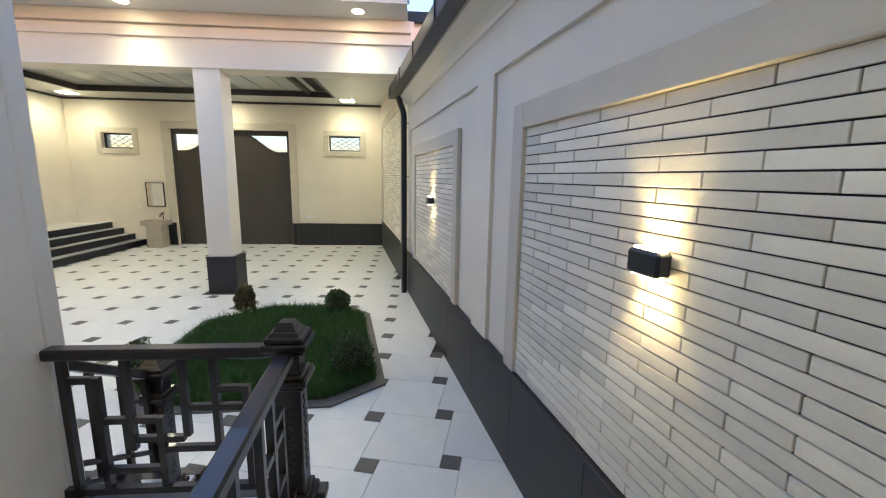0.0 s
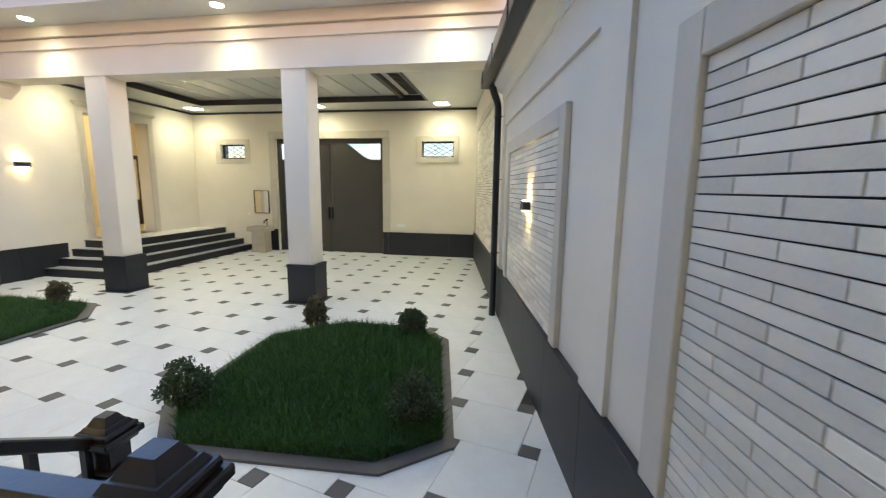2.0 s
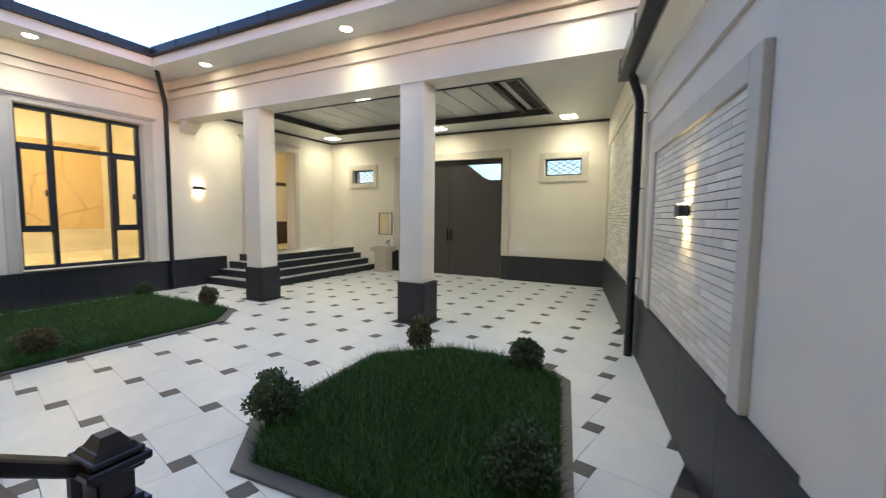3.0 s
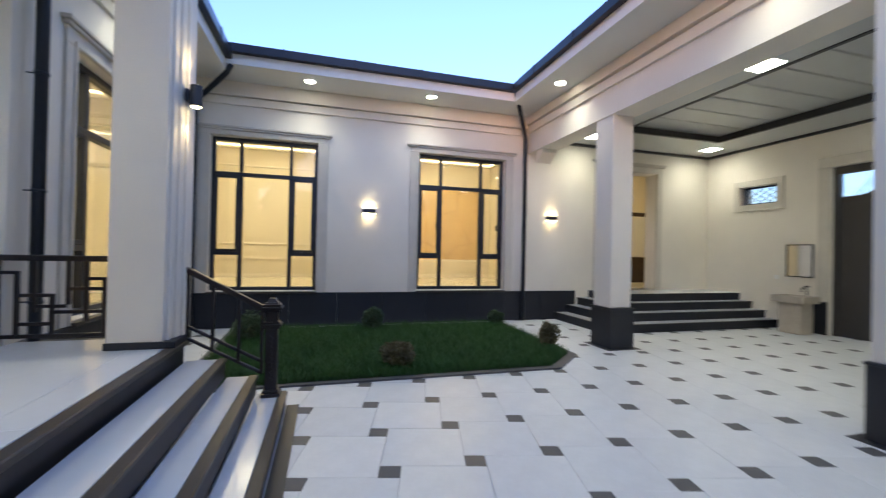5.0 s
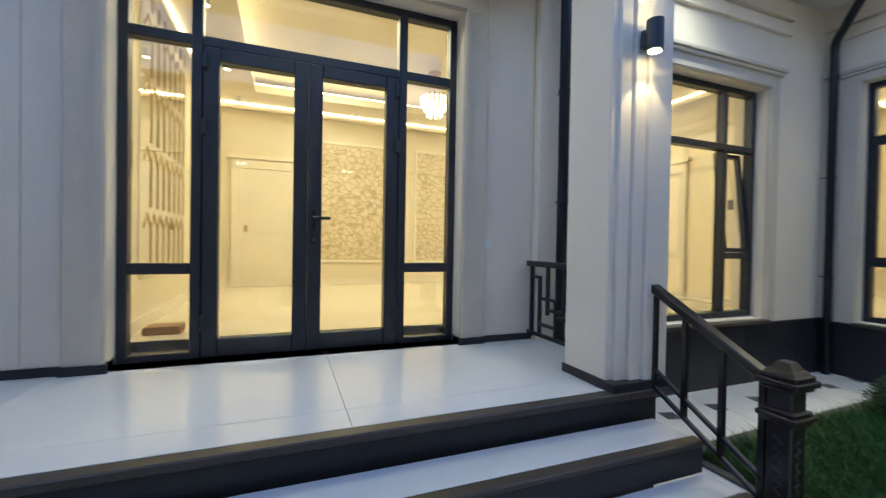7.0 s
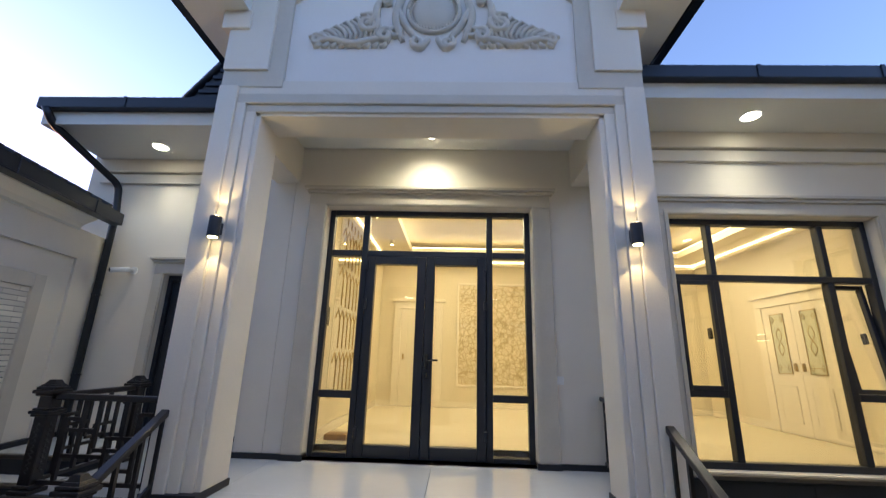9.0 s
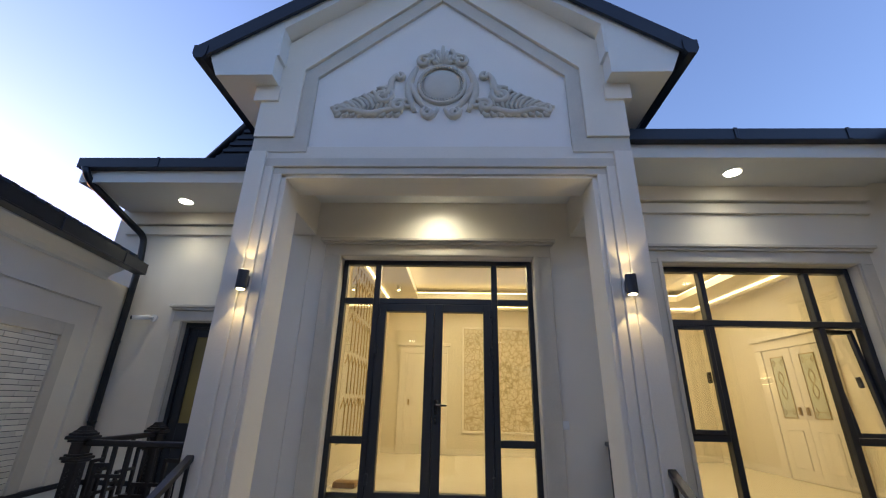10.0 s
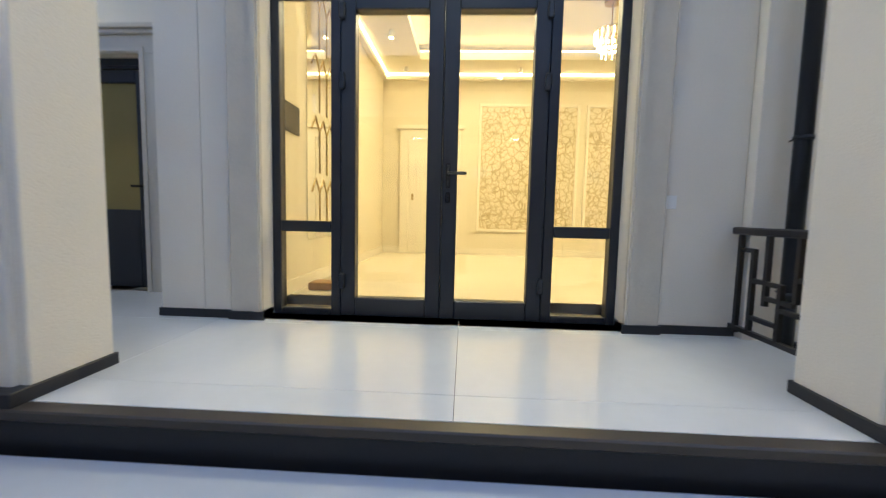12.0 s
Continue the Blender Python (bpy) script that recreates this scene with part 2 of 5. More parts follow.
def lamp_area(m, sx, sy, watts, color):
    d = bpy.data.lights.new("area", "AREA")
    d.shape, d.size, d.size_y, d.energy, d.color = "RECTANGLE", sx, sy, watts, color
    o = new("area_light", d)
    o.matrix_basis = m
    return o


NORTHM = lambda y: COURT @ pose(0, y, 0, 0, 0, 180)            # faces -y of the court: local x = -x
WESTM = lambda x: COURT @ pose(x, 0, 0, 0, 0, -90)            # faces +x of the court: local x = -y
HOUSEM = lambda y: Matrix.Translation((0, y, 0))              # faces +y of the house

PF = 0.69                # porch floor
SOF = 4.56               # soffit height of the court
SOFH = 4.34              # soffit height of the house

# ---- large structure
# ground below everything, out to the horizon
solid("ground", boxes((-300, -300, -0.5, 300, 300, -0.06)), SOIL, "dark bare ground outside the walled court", "ground")
bm = boxes((-12.0, -1.0, -0.06, 2.6, 13.2, -0.012))
solid("floor", bm, GROUT, "grey grout bed under the courtyard paving", "floor", COURT)

# house front: recessed wall with the side door, porch block, wall with the big window
EASTY, BLOCKY, DOORY, SOUTHY = -0.24, 0.52, 0.33, 0.60
wall_east_part = solid("wall_side_door", wall_mesh(-1.27, 1.75, 0, 4.5, 0.3, [(-0.57, 0.37, PF, 2.70)]), STUCCO, "cream plastered house wall round the side door", "wall", HOUSEM(EASTY))
solid("wall_return", wall_mesh(-0.52, 0.24, 0, 4.5, 0.3), STUCCO, "cream plastered return beside the entrance", "wall", pose(-1.27, 0, 0, 0, 0, -90))
solid("wall_entrance", wall_mesh(-5.05, -1.575, 0, 4.5, 0.34, [(-4.36, -1.98, PF, 3.42)]), STUCCO, "cream plastered wall round the glazed double door", "wall", HOUSEM(BLOCKY))
solid("wall_south", wall_mesh(-9.9, -5.055, 0, 4.5, 0.34, [(-8.10, -5.86, 0.74, 3.34)]), STUCCO, "cream plastered house wall with a tall window", "wall", HOUSEM(SOUTHY))

# west wing: two tall windows, then an arched passage up in the gate hall
WX = -9.28
WHOLES = [(-2.68, -0.79, 0.69, 3.565), (-6.67, -4.70, 0.69, 3.565), (-10.8, -9.15, 0.66, 3.55)]
solid("wall_west", wall_mesh(-12.8, 1.0, 0, 4.75, 0.35, WHOLES), STUCCO, "cream plastered wing wall with two tall windows", "wall", WESTM(WX))
# gate wall
GY = 12.45
GHOLES = [(3.25, 6.56, 0.0, 3.33), (1.21, 2.12, 2.79, 3.22), (7.56, 8.38, 2.75, 3.17)]
solid("wall_gate", wall_mesh(-0.6, 9.6, 0, 4.75, 0.35, GHOLES), STUCCO, "cream plastered wall with the car gate", "wall", NORTHM(GY))
# east wall: plain body; fields, frames and strips are set on it below
solid("wall_east", boxes((-3.6, -0.30, 0, 10.6, -0.02, 3.25)), STUCCO, "long cream plastered boundary wall with brick panels", "wall", EWALL)
solid("wall_east_upper", boxes((4.78, -0.30, 3.25, 10.6, -0.02, 4.75)), STUCCO, "cream plastered upper wall of the gate hall", "wall", EWALL)
bm = bmesh.new()
TOPF = 2.87
for a, b in ((-3.6, -2.6), (0.60, 0.99), (4.62, 4.86)):
    box(bm, a, -0.021, 0.66, b, 0.012, TOPF)
box(bm, -3.6, -0.021, TOPF, 4.86, 0.012, 3.25)
solid("wall_east_pilasters", bm, STUCCO, "raised plaster pilasters and frieze on the boundary wall", "wall", EWALL)
bm = bmesh.new()
box(bm, 5.0, -0.021, 3.62, 10.6, 0.012, 4.6), box(bm, 4.9, -0.021, 0.70, 5.55, 0.012, 4.6), box(bm, 9.75, -0.021, 0.70, 10.6, 0.012, 3.62)
solid("wall_hall_frieze", bm, STUCCO, "raised plaster border in the gate hall", "wall", EWALL)

# plinths, with a thin ledge
def plinth(name, m, u0, u1, out=0.024, h=0.69, step=0.9):
    root = thing(name, "dark graphite stone plinth along the wall foot", "plinth", m, kind="structure")
    u = u0
    while u < u1 - 0.01:
        w = min(u + step, u1)
        if w - u > 0.05:
            part("panel", boxes((u + 0.0015, -0.019, 0.003, w - 0.0015, out, h - 0.025), bevel=0.002), PLINTH, root)
        u = w
    part("ledge", boxes((u0, -0.019, h - 0.024, u1, out + 0.008, h), bevel=0.003), PLINTH, root)


plinth("plinth_west", WESTM(WX), -8.5, 1.0, h=0.652)
plinth("plinth_gate_east", NORTHM(GY), 0.4, 3.245, 0.046, 0.66)
plinth("plinth_gate_west", NORTHM(GY), 6.57, 7.45, 0.046, 0.66)
plinth("plinth_east", EWALL, -3.6, 10.3, 0.026, 0.762)
plinth("plinth_south", HOUSEM(SOUTHY), -9.6, -5.26)
strip = boxes((-3.6, 0.027, -0.011, 10.3, 0.16, 0.006))
solid("border_east", strip, PLINTH, "dark stone border strip along the wall foot", "border", EWALL)

# columns and beam of the gate hall
def column(x0, y0):
    root = thing("column", "square cream plastered column on a dark stone plinth", "column", COURT @ Matrix.Translation((x0, y0, 0)), "columns of the gate hall", "structure")
    part("shaft", boxes((0.005, 0, 0.655, 0.425, 0.40, 3.80), bevel=0.008), STUCCO, root)
    part("plinth_block", boxes((-0.02, -0.02, 0.005, 0.475, 0.42, 0.630), bevel=0.004), PLINTH, root, "dark graphite stone cladding")
    part("ledge", boxes((-0.03, -0.03, 0.631, 0.485, 0.43, 0.654), bevel=0.003), PLINTH, root)
    part("foot_plate", boxes((-0.10, -0.10, -0.011, 0.54, 0.50, 0.006)), PLINTH, root)


column(-3.225, 7.245)
column(-6.88, 7.245)
BY0, BY1 = 7.22, 7.66
bm = boxes((WX, BY0, 3.76, 0.35, BY1, SOF + 0.02))
box(bm, WX - 0.001, BY0 - 0.045, 4.20, 0.30, BY0 + 0.01, 4.355, 0.006)
box(bm, WX - 0.001, BY0 - 0.085, 4.380, 0.30, BY0 + 0.01, SOF, 0.006)
solid("beam_hall", bm, STUCCO, "deep cream plastered beam over the hall columns", "beam", COURT)
bm = bmesh.new()
extrude_profile(bm, [(0, 0), (0, 0.26), (0.25, 0.26), (0.25, 0.18)], (WX + 0.30, BY0 + 0.05, 3.50), (WX + 0.30, BY1 - 0.05, 3.50))
solid("beam_corbel", bm, STUCCO, "small cream corbel under the beam end", "corbel", COURT)

# eaves: soffit, fascia, gutter, roof
def eave(name, m, u0, u1, over, grooves=True, roof=True, h=SOF, m0=0.0, m1=0.0, gut=True, rise=1.5, face=0.0, lines=(0.31, 0.175)):
    """Eave along local x, wall face at local y = 0; m0 and m1 lengthen the outer edge at the ends for mitres."""
    def slab(z0, z1, ya, yb):
        bm = bmesh.new()
        f = lambda y: (u0 - m0 * y / over, u1 + m1 * y / over)
        q = [(f(ya)[0], ya), (f(ya)[1], ya), (f(yb)[1], yb), (f(yb)[0], yb)]
        lo, hi = [bm.verts.new((x, y, z0)) for x, y in q], [bm.verts.new((x, y, z1)) for x, y in q]
        bm.faces.new(lo[::-1]), bm.faces.new(hi)
        for k in range(4):
            bm.faces.new((lo[k], lo[(k + 1) % 4], hi[(k + 1) % 4], hi[k]))
        bmesh.ops.recalc_face_normals(bm, faces=bm.faces)
        return bm
    root = thing(name, "white boarded eave with a dark steel gutter", "eave", m, kind="structure")
    part("soffit", slab(h, h + 0.03, -0.05, over), SOFFIT, root)
    part("fascia", slab(h + 0.031, h + 0.17, over - 0.06, over), SOFFIT, root)
    if gut:
        g = slab(h + 0.171, h + 0.19, over - 0.03, over + 0.10)
        part("gutter", g, GUTTER, root)
        part("gutter_front", slab(h + 0.175, h + 0.31, over + 0.085, over + 0.102), GUTTER, root)
        bm = bmesh.new()
        u = math.ceil(u0 - m0) + 0.3
        while u < u1 + m1:
            box(bm, u - 0.02, over + 0.101, h + 0.172, u + 0.02, over + 0.113, h + 0.318, 0.003)
            u += 1.2
        part("gutter_strap", bm, GUTTER, root)
    if roof:
        bm = bmesh.new()
        a = [(u0 - m0, over, h + 0.25), (u1 + m1, over, h + 0.25), (u1 - m1 * 2, -3.2, h + rise), (u0 + m0 * 2, -3.2, h + rise)]
        lo = [bm.verts.new(p) for p in a]
        hi = [bm.verts.new((p[0], p[1], p[2] + 0.06)) for p in a]
        bm.faces.new(lo[::-1]), bm.faces.new(hi)
        for k in range(4):
            bm.faces.new((lo[k], lo[(k + 1) % 4], hi[(k + 1) % 4], hi[k]))
        bmesh.ops.recalc_face_normals(bm, faces=bm.faces)
        part("roof_sheet", bm, ROOF, root, "graphite metal roof")
        bm = bmesh.new()
        u = u0 + 0.2
        while u < u1 - 0.1:
            box(bm, u - 0.02, -2.0, 0.055, u + 0.02, over, 0.085, m=Matrix.Translation((0, 0, h + 0.25)) @ Matrix.Translation((0, over, 0)) @ Matrix.Rotation(-math.atan2(rise - 0.25, over + 3.2), 4, "X") @ Matrix.Translation((0, -over, 0)))
            u += 0.35
        part("roof_ribs", bm, ROOF, root)
    if grooves:
        part("frieze_band", boxes((u0, face - 0.001, h - lines[0], u1, face + 0.045, h - lines[1]), bevel=0.005), STUCCO, root)
        part("frieze_band", boxes((u0, face - 0.001, h - lines[1] + 0.02, u1, face + 0.085, h), bevel=0.005), STUCCO, root)
    return root


eave("eave_west", WESTM(WX), -7.22, 0.0, 0.85, m0=-0.75, lines=(0.42, 0.28))
eave("eave_north", NORTHM(BY0), -0.25, 9.26, 0.75, grooves=False, m1=-0.85)
eave("eave_south", HOUSEM(SOUTHY), -8.45, -5.15, 0.72, h=SOFH, lines=(0.35, 0.214))
eave("eave_side", HOUSEM(EASTY), -1.26, 1.58, 0.98, h=SOFH, lines=(0.35, 0.214))
# cornice, gutter and tiled roof of the boundary wall
root = thing("eave_east", "cove cornice, dark gutter and metal tile roof on the boundary wall", "eave", EWALL, kind="structure")
bm = bmesh.new()
extrude_profile(bm, [(-0.02, 0.0), (-0.02, 0.22), (0.22, 0.22), (0.20, 0.15), (0.13, 0.11), (0.07, 0.08), (0.03, 0.03), (0.03, 0.0)], (4.62, 0, 3.22), (-2.50, 0, 3.22))
part("cornice", bm, SOFFIT, root, "white cove cornice")
part("gutter", boxes((-2.72, 0.224, 3.375, 4.68, 0.36, 3.393), (-2.72, 0.345, 3.394, 4.68, 0.363, 3.53), (4.665, 0.224, 3.394, 4.68, 0.344, 3.53), (-2.72, 0.224, 3.394, -2.705, 0.344, 3.53), (-2.72, 0.224, 3.394, 4.68, 0.236, 3.55)), GUTTER, root)
bm = bmesh.new()
for k in range(7):
    u = -2.2 + k * 1.1
    box(bm, u - 0.02, 0.362, 3.372, u + 0.02, 0.374, 3.54, 0.003)
part("gutter_strap", bm, GUTTER, root)
slope = Matrix.Translation((0, 0.25, 3.55)) @ Matrix.Rotation(radians(-25), 4, "X")
bm = boxes((-2.6, -1.6, 0.0, 4.66, 0.02, 0.04))
for k in range(36):
    box(bm, -2.55 + k * 0.2, -1.6, 0.041, -2.47 + k * 0.2, 0.03, 0.07)
part("roof_sheet", bm, ROOF, root, "graphite metal tile roof", slope)

# ceiling of the gate hall: grey border, dark frames, panelled field
CZ = 4.10
bm = boxes((WX - 0.02, BY1 - 0.02, CZ, -8.05, 12.5, CZ + 0.3), (-1.75, BY1 - 0.02, CZ, 0.4, 12.5, CZ + 0.3), (-8.05, BY1 - 0.02, CZ, -1.75, 8.75, CZ + 0.3), (-8.05, 11.35, CZ, -1.75, 12.5, CZ + 0.3))
solid("ceiling_hall_border", bm, CEILPANEL, "grey panelled border of the gate hall ceiling", "ceiling", COURT)
bm = bmesh.new()
xs = np.linspace(-8.05, -2.35, 11)
for a, b in zip(xs, xs[1:]):
    box(bm, a + 0.016, 8.76, CZ + 0.14, b - 0.016, 11.34, CZ + 0.2)
box(bm, -2.30, 8.76, CZ + 0.14, -1.76, 11.34, CZ + 0.2)
solid("ceiling_hall", bm, CEILPANEL, "grey panelled ceiling of the gate hall", "ceiling", COURT)
solid("ceiling_hall_backing", boxes((-8.06, 8.7, CZ + 0.21, -1.74, 11.4, CZ + 0.3)), CEILDARK, "dark backing between the ceiling panels", "ceiling", COURT)
bm = boxes((-8.09, 8.71, CZ - 0.012, -1.71, 8.78, CZ + 0.12), (-8.09, 11.32, CZ - 0.012, -1.71, 11.39, CZ + 0.12), (-8.09, 8.78, CZ - 0.012, -8.03, 11.32, CZ + 0.12), (-1.77, 8.78, CZ - 0.012, -1.71, 11.32, CZ + 0.12),
           (-2.42, 8.80, CZ + 0.05, -2.32, 11.30, CZ + 0.15),
           (WX, 12.38, CZ - 0.05, 0.2, GY, CZ - 0.001), (WX, BY1, CZ - 0.05, WX + 0.07, 12.38, CZ - 0.001), (WX + 0.07, BY1 + 0.002, CZ - 0.05, 0.3, BY1 + 0.07, CZ - 0.001))
for k in range(24):
    box(bm, -2.16, 8.86 + k * 0.10, CZ + 0.115, -1.93, 8.905 + k * 0.10, CZ + 0.139)
for k in range(62):
    x = -8.9 + k * 0.14
    box(bm, x, 7.76, CZ - 0.03, x + 0.10, 7.86, CZ - 0.003, 0.008), box(bm, x + 0.03, 7.87, CZ - 0.024, x + 0.13, 7.93, CZ - 0.003)
box(bm, -8.95, 7.735, CZ - 0.014, -0.20, 7.95, CZ - 0.001)
solid("ceiling_hall_trim", bm, CEILDARK, "dark wooden frames on the hall ceiling", "ceiling", COURT)
solid("roof_hall", boxes((-9.9, 7.25, 4.60, 1.0, 13.0, 4.75)), ROOF, "dark flat roof deck over the gate hall", "roof", COURT)

# raised floors
HALLZ = 0.66
bm = boxes((-5.25, -0.2, 0, -0.30, 1.62, PF - 0.012), (-5.10, 1.62, 0, -0.30, 1.80, PF - 0.012), (-0.30, -0.33, 0, 1.35, 0.72, PF - 0.012))
solid("porch_base", bm, PLINTH, "dark stone clad base of the raised porch", "porch")


def stairs(name, label, steps, m=None):
    """Steps as rows x0, x1, front y, back y, top: pale tread, dark riser and brown edge strip, each a part."""
    root = thing(name, label, "stairs", m, kind="structure")
    for x0, x1, yf, yb, z in steps:
        part("riser", boxes((x0, yb, max(z - 0.1725, 0) + 0.001, x1, yf - 0.012, z - 0.03)), PLINTH, root)
        part("tread", boxes((x0 + 0.03, yb, z - 0.029, x1 - 0.03, yf - 0.07, z), bevel=0.002), PORCH, root)
        part("edge_strip", boxes((x0, yf - 0.069, z - 0.029, x1, yf + 0.004, z + 0.001), bevel=0.006), NOSING, root)
    return root


R = PF / 4
stairs("stairs_porch", "wide porch stairs with pale treads and dark risers", [(-5.06, -1.30, 2.14, 1.84, 3 * R), (-5.11, -1.28, 2.385, 2.14, 2 * R), (-5.15, -1.25, 2.63, 2.385, R)])
solid("stairs_border", boxes((-5.16, 2.63, 0.02, -1.24, 2.735, 0.034)), NOSING, "brown stone strip before the stairs", "border")
stairs("stairs_side", "side stairs along the boundary wall with pale treads", [(-0.28, 1.08, 1.02, 0.72, 3 * R), (-0.28, 1.03, 1.32, 1.02, 2 * R), (-0.28, 0.98, 1.62, 1.32, R)])
# porch paving, edge strips
root = thing("floor_porch", "pale polished porcelain floor of the porch", "floor", kind="structure")
for x0, x1 in ((-5.19, -3.30), (-3.298, -1.72), (-1.718, -0.36)):
    for y0, y1 in ((-0.31, 0.60), (0.602, 1.56)):
        part("tile", boxes((x0, y0, PF - 0.011, x1, y1, PF), bevel=0.001), PORCH, root)
for x0, x1 in ((-5.09, -3.30), (-3.298, -1.30), (-1.298, -0.36)):
    part("tile", boxes((x0, 1.562, PF - 0.011, x1, 1.75 if x0 > -2 else 1.77, PF), bevel=0.001), PORCH, root)
part("tile", boxes((-0.358, -0.62, PF - 0.011, 1.3, 0.65, PF), bevel=0.001), PORCH, root)
part("edge_strip", boxes((-5.10, 1.772, PF - 0.04, -1.26, 1.85, PF + 0.001), bevel=0.006), NOSING, root)
part("edge_strip", boxes((-1.259, 1.752, PF - 0.04, -0.29, 1.83, PF + 0.001), bevel=0.006), NOSING, root)
part("edge_strip", boxes((-0.29, 0.652, PF - 0.04, 1.09, 0.724, PF + 0.001), bevel=0.006), NOSING, root)
part("edge_strip", boxes((-5.26, 0.5, PF - 0.04, -5.192, 1.771, PF + 0.001), bevel=0.006), NOSING, root)

# west platform with steps that turn its corner
root = thing("stairs_west", "low wrapping stairs up to the west passage", "stairs", COURT, kind="structure")
H = HALLZ / 4
for k in range(4):
    x1, y0, z = -7.47 - 0.30 * k, 7.97 + 0.30 * k, H * (k + 1)
    part("riser", boxes((WX, y0 + 0.012, z - H + 0.001, x1 - 0.012, GY, z - 0.031)), PLINTH, root)
    part("tread", boxes((WX, y0 + 0.06, z - 0.03, x1 - 0.06, GY, z)), PORCH, root)
    part("edge_strip", boxes((WX, y0, z - 0.03, x1, y0 + 0.059, z + 0.001), (x1 - 0.059, y0 + 0.059, z - 0.03, x1, GY, z + 0.001)), PLINTH, root)

# porch block: columns, lintel, gable
def prism(points, y0, y1):
    bm = bmesh.new()
    a = [bm.verts.new((x, y0, z)) for x, z in points]
    b = [bm.verts.new((x, y1, z)) for x, z in points]
    bm.faces.new(a), bm.faces.new(b[::-1])
    for k in range(len(points)):
        q = (k + 1) % len(points)
        bm.faces.new((a[k], b[k], b[q], a[q]))
    bmesh.ops.recalc_face_normals(bm, faces=bm.faces)
    return bm


FORE = Matrix.Translation((0, 0.045, 0))


def porch_column(x0, x1, out):
    root = thing("porch_column", "stepped cream plaster pier of the porch", "pier", FORE, "porch piers", "structure")
    part("shaft", boxes((x0, 1.345, PF, x1, 1.715, 4.15), bevel=0.006), STUCCO, root)
    inner = x1 if out < 0 else x0
    s = -1 if out < 0 else 1
    for a, c, y, top in ((0.045, 0.134, 1.738, 3.912), (0.135, 0.219, 1.762, 4.012), (0.22, 0.395, 1.786, 4.085)):
        q = sorted((inner + s * a, inner + s * c))
        part("raised_strip", boxes((q[0], 1.70, PF + 0.001, q[1], y, top), bevel=0.005), STUCCO, root)
    part("base_strip", boxes((x0 - 0.012, 1.333, PF, x1 + 0.012, 1.798, PF + 0.055), bevel=0.003), PLINTH, root, "dark stone base strip")


porch_column(-5.135, -4.745, -1)
porch_column(-1.705, -1.315, 1)
root = thing("porch_gable", "cream plaster gable of the porch with raised borders", "gable", FORE, kind="structure")
CX = -3.228
part("lintel", boxes((-5.125, 1.345, 3.81, -1.325, 1.715, 4.159)), STUCCO, root)
part("lintel_band", boxes((-4.879, 1.70, 3.838, -1.571, 1.740, 3.911), bevel=0.006), STONE, root)
part("lintel_band", boxes((-4.964, 1.70, 3.914, -1.486, 1.764, 4.011), bevel=0.006), STONE, root)
part("lintel_band", boxes((-5.135, 1.70, 4.014, -1.315, 1.750, 4.159), bevel=0.006), STUCCO, root)
part("ceiling_panel", boxes((-5.2, 0.49, 4.16, -1.22, 1.34, 4.22)), SOFFIT, root)
for x0, x1 in ((-5.12, -4.83), (-1.62, -1.33)):
    bm = prism([(x0, 3.70), (x1, 3.70), (x1, 4.158), (x0, 4.158)], 0.48, 1.344)
    part("side_beam", bm, STUCCO, root)


AP = 6.86
part("tympanum", prism([(CX - 1.91, 4.161), (CX + 1.91, 4.161), (CX + 1.91, 5.25), (CX, AP), (CX - 1.91, 5.25)], 1.30, 1.72), WHITEWALL, root)


def rake(s, inner, outer, base, corner, y):
    """Raised border: up the side, then along the slope."""
    zo = corner + (outer - inner) * 0.5
    return prism([(CX + s * inner, base), (CX + s * outer, base), (CX + s * outer, zo), (CX, zo + outer * 0.86), (CX, corner + inner * 0.86), (CX + s * inner, corner)], 1.71, y)


for s in (-1, 1):
    span = lambda a, b: (min(CX + s * a, CX + s * b), max(CX + s * a, CX + s * b))
    part("raised_border", rake(s, 1.348, 1.497, 4.10, 5.055, 1.755), STONE, root)
    part("raised_border", rake(s, 1.498, 1.915, 4.26, 5.14, 1.785), STUCCO, root)
    a, b = span(1.346, 1.918)
    part("border_foot", boxes((a, 1.71, 4.085, b, 1.762, 4.255), bevel=0.004), STONE, root)
    # eave return block, soffit and verge of the gable roof
    part("eave_return", prism([(CX + s * 1.75, 4.90), (CX + s * 2.36, 4.90), (CX + s * 2.47, 5.16), (CX + s * 1.75, 5.68)], 0.9, 1.965), SOFFIT, root)
    a, b = span(1.72, 1.99)
    part("return_block", boxes((a, 1.30, 4.70, b, 1.81, 4.899), bevel=0.004), STUCCO, root)
    part("verge_soffit", prism([(CX + s * 1.72, 5.56), (CX, 6.80), (CX, 6.90), (CX + s * 2.47, 5.17), (CX + s * 1.72, 5.17)], 0.9, 1.96), SOFFIT, root)
    part("roof_sheet", prism([(CX + s * 2.54, 5.17), (CX, 6.95), (CX, 7.02), (CX + s * 2.57, 5.23)], -2.5, 2.0), ROOF, root, "graphite metal roof")
    part("verge_trim", prism([(CX + s * 2.52, 5.10), (CX, 6.86), (CX, 7.06), (CX + s * 2.60, 5.26)], 1.985, 2.02), GUTTER, root)
    a, b = span(2.48, 2.63)
    bm = prism([(a, 5.14), (a + 0.03, 5.08), (b - 0.03, 5.08), (b, 5.14), (b, 5.25), (a, 5.25)], -1.2, 2.03)
    part("gutter", bm, GUTTER, root)
    a, b = span(1.94, 1.70)
    part("side_wall", boxes((a, -1.5, 4.20, b, 1.29, 5.28)), STUCCO, root)

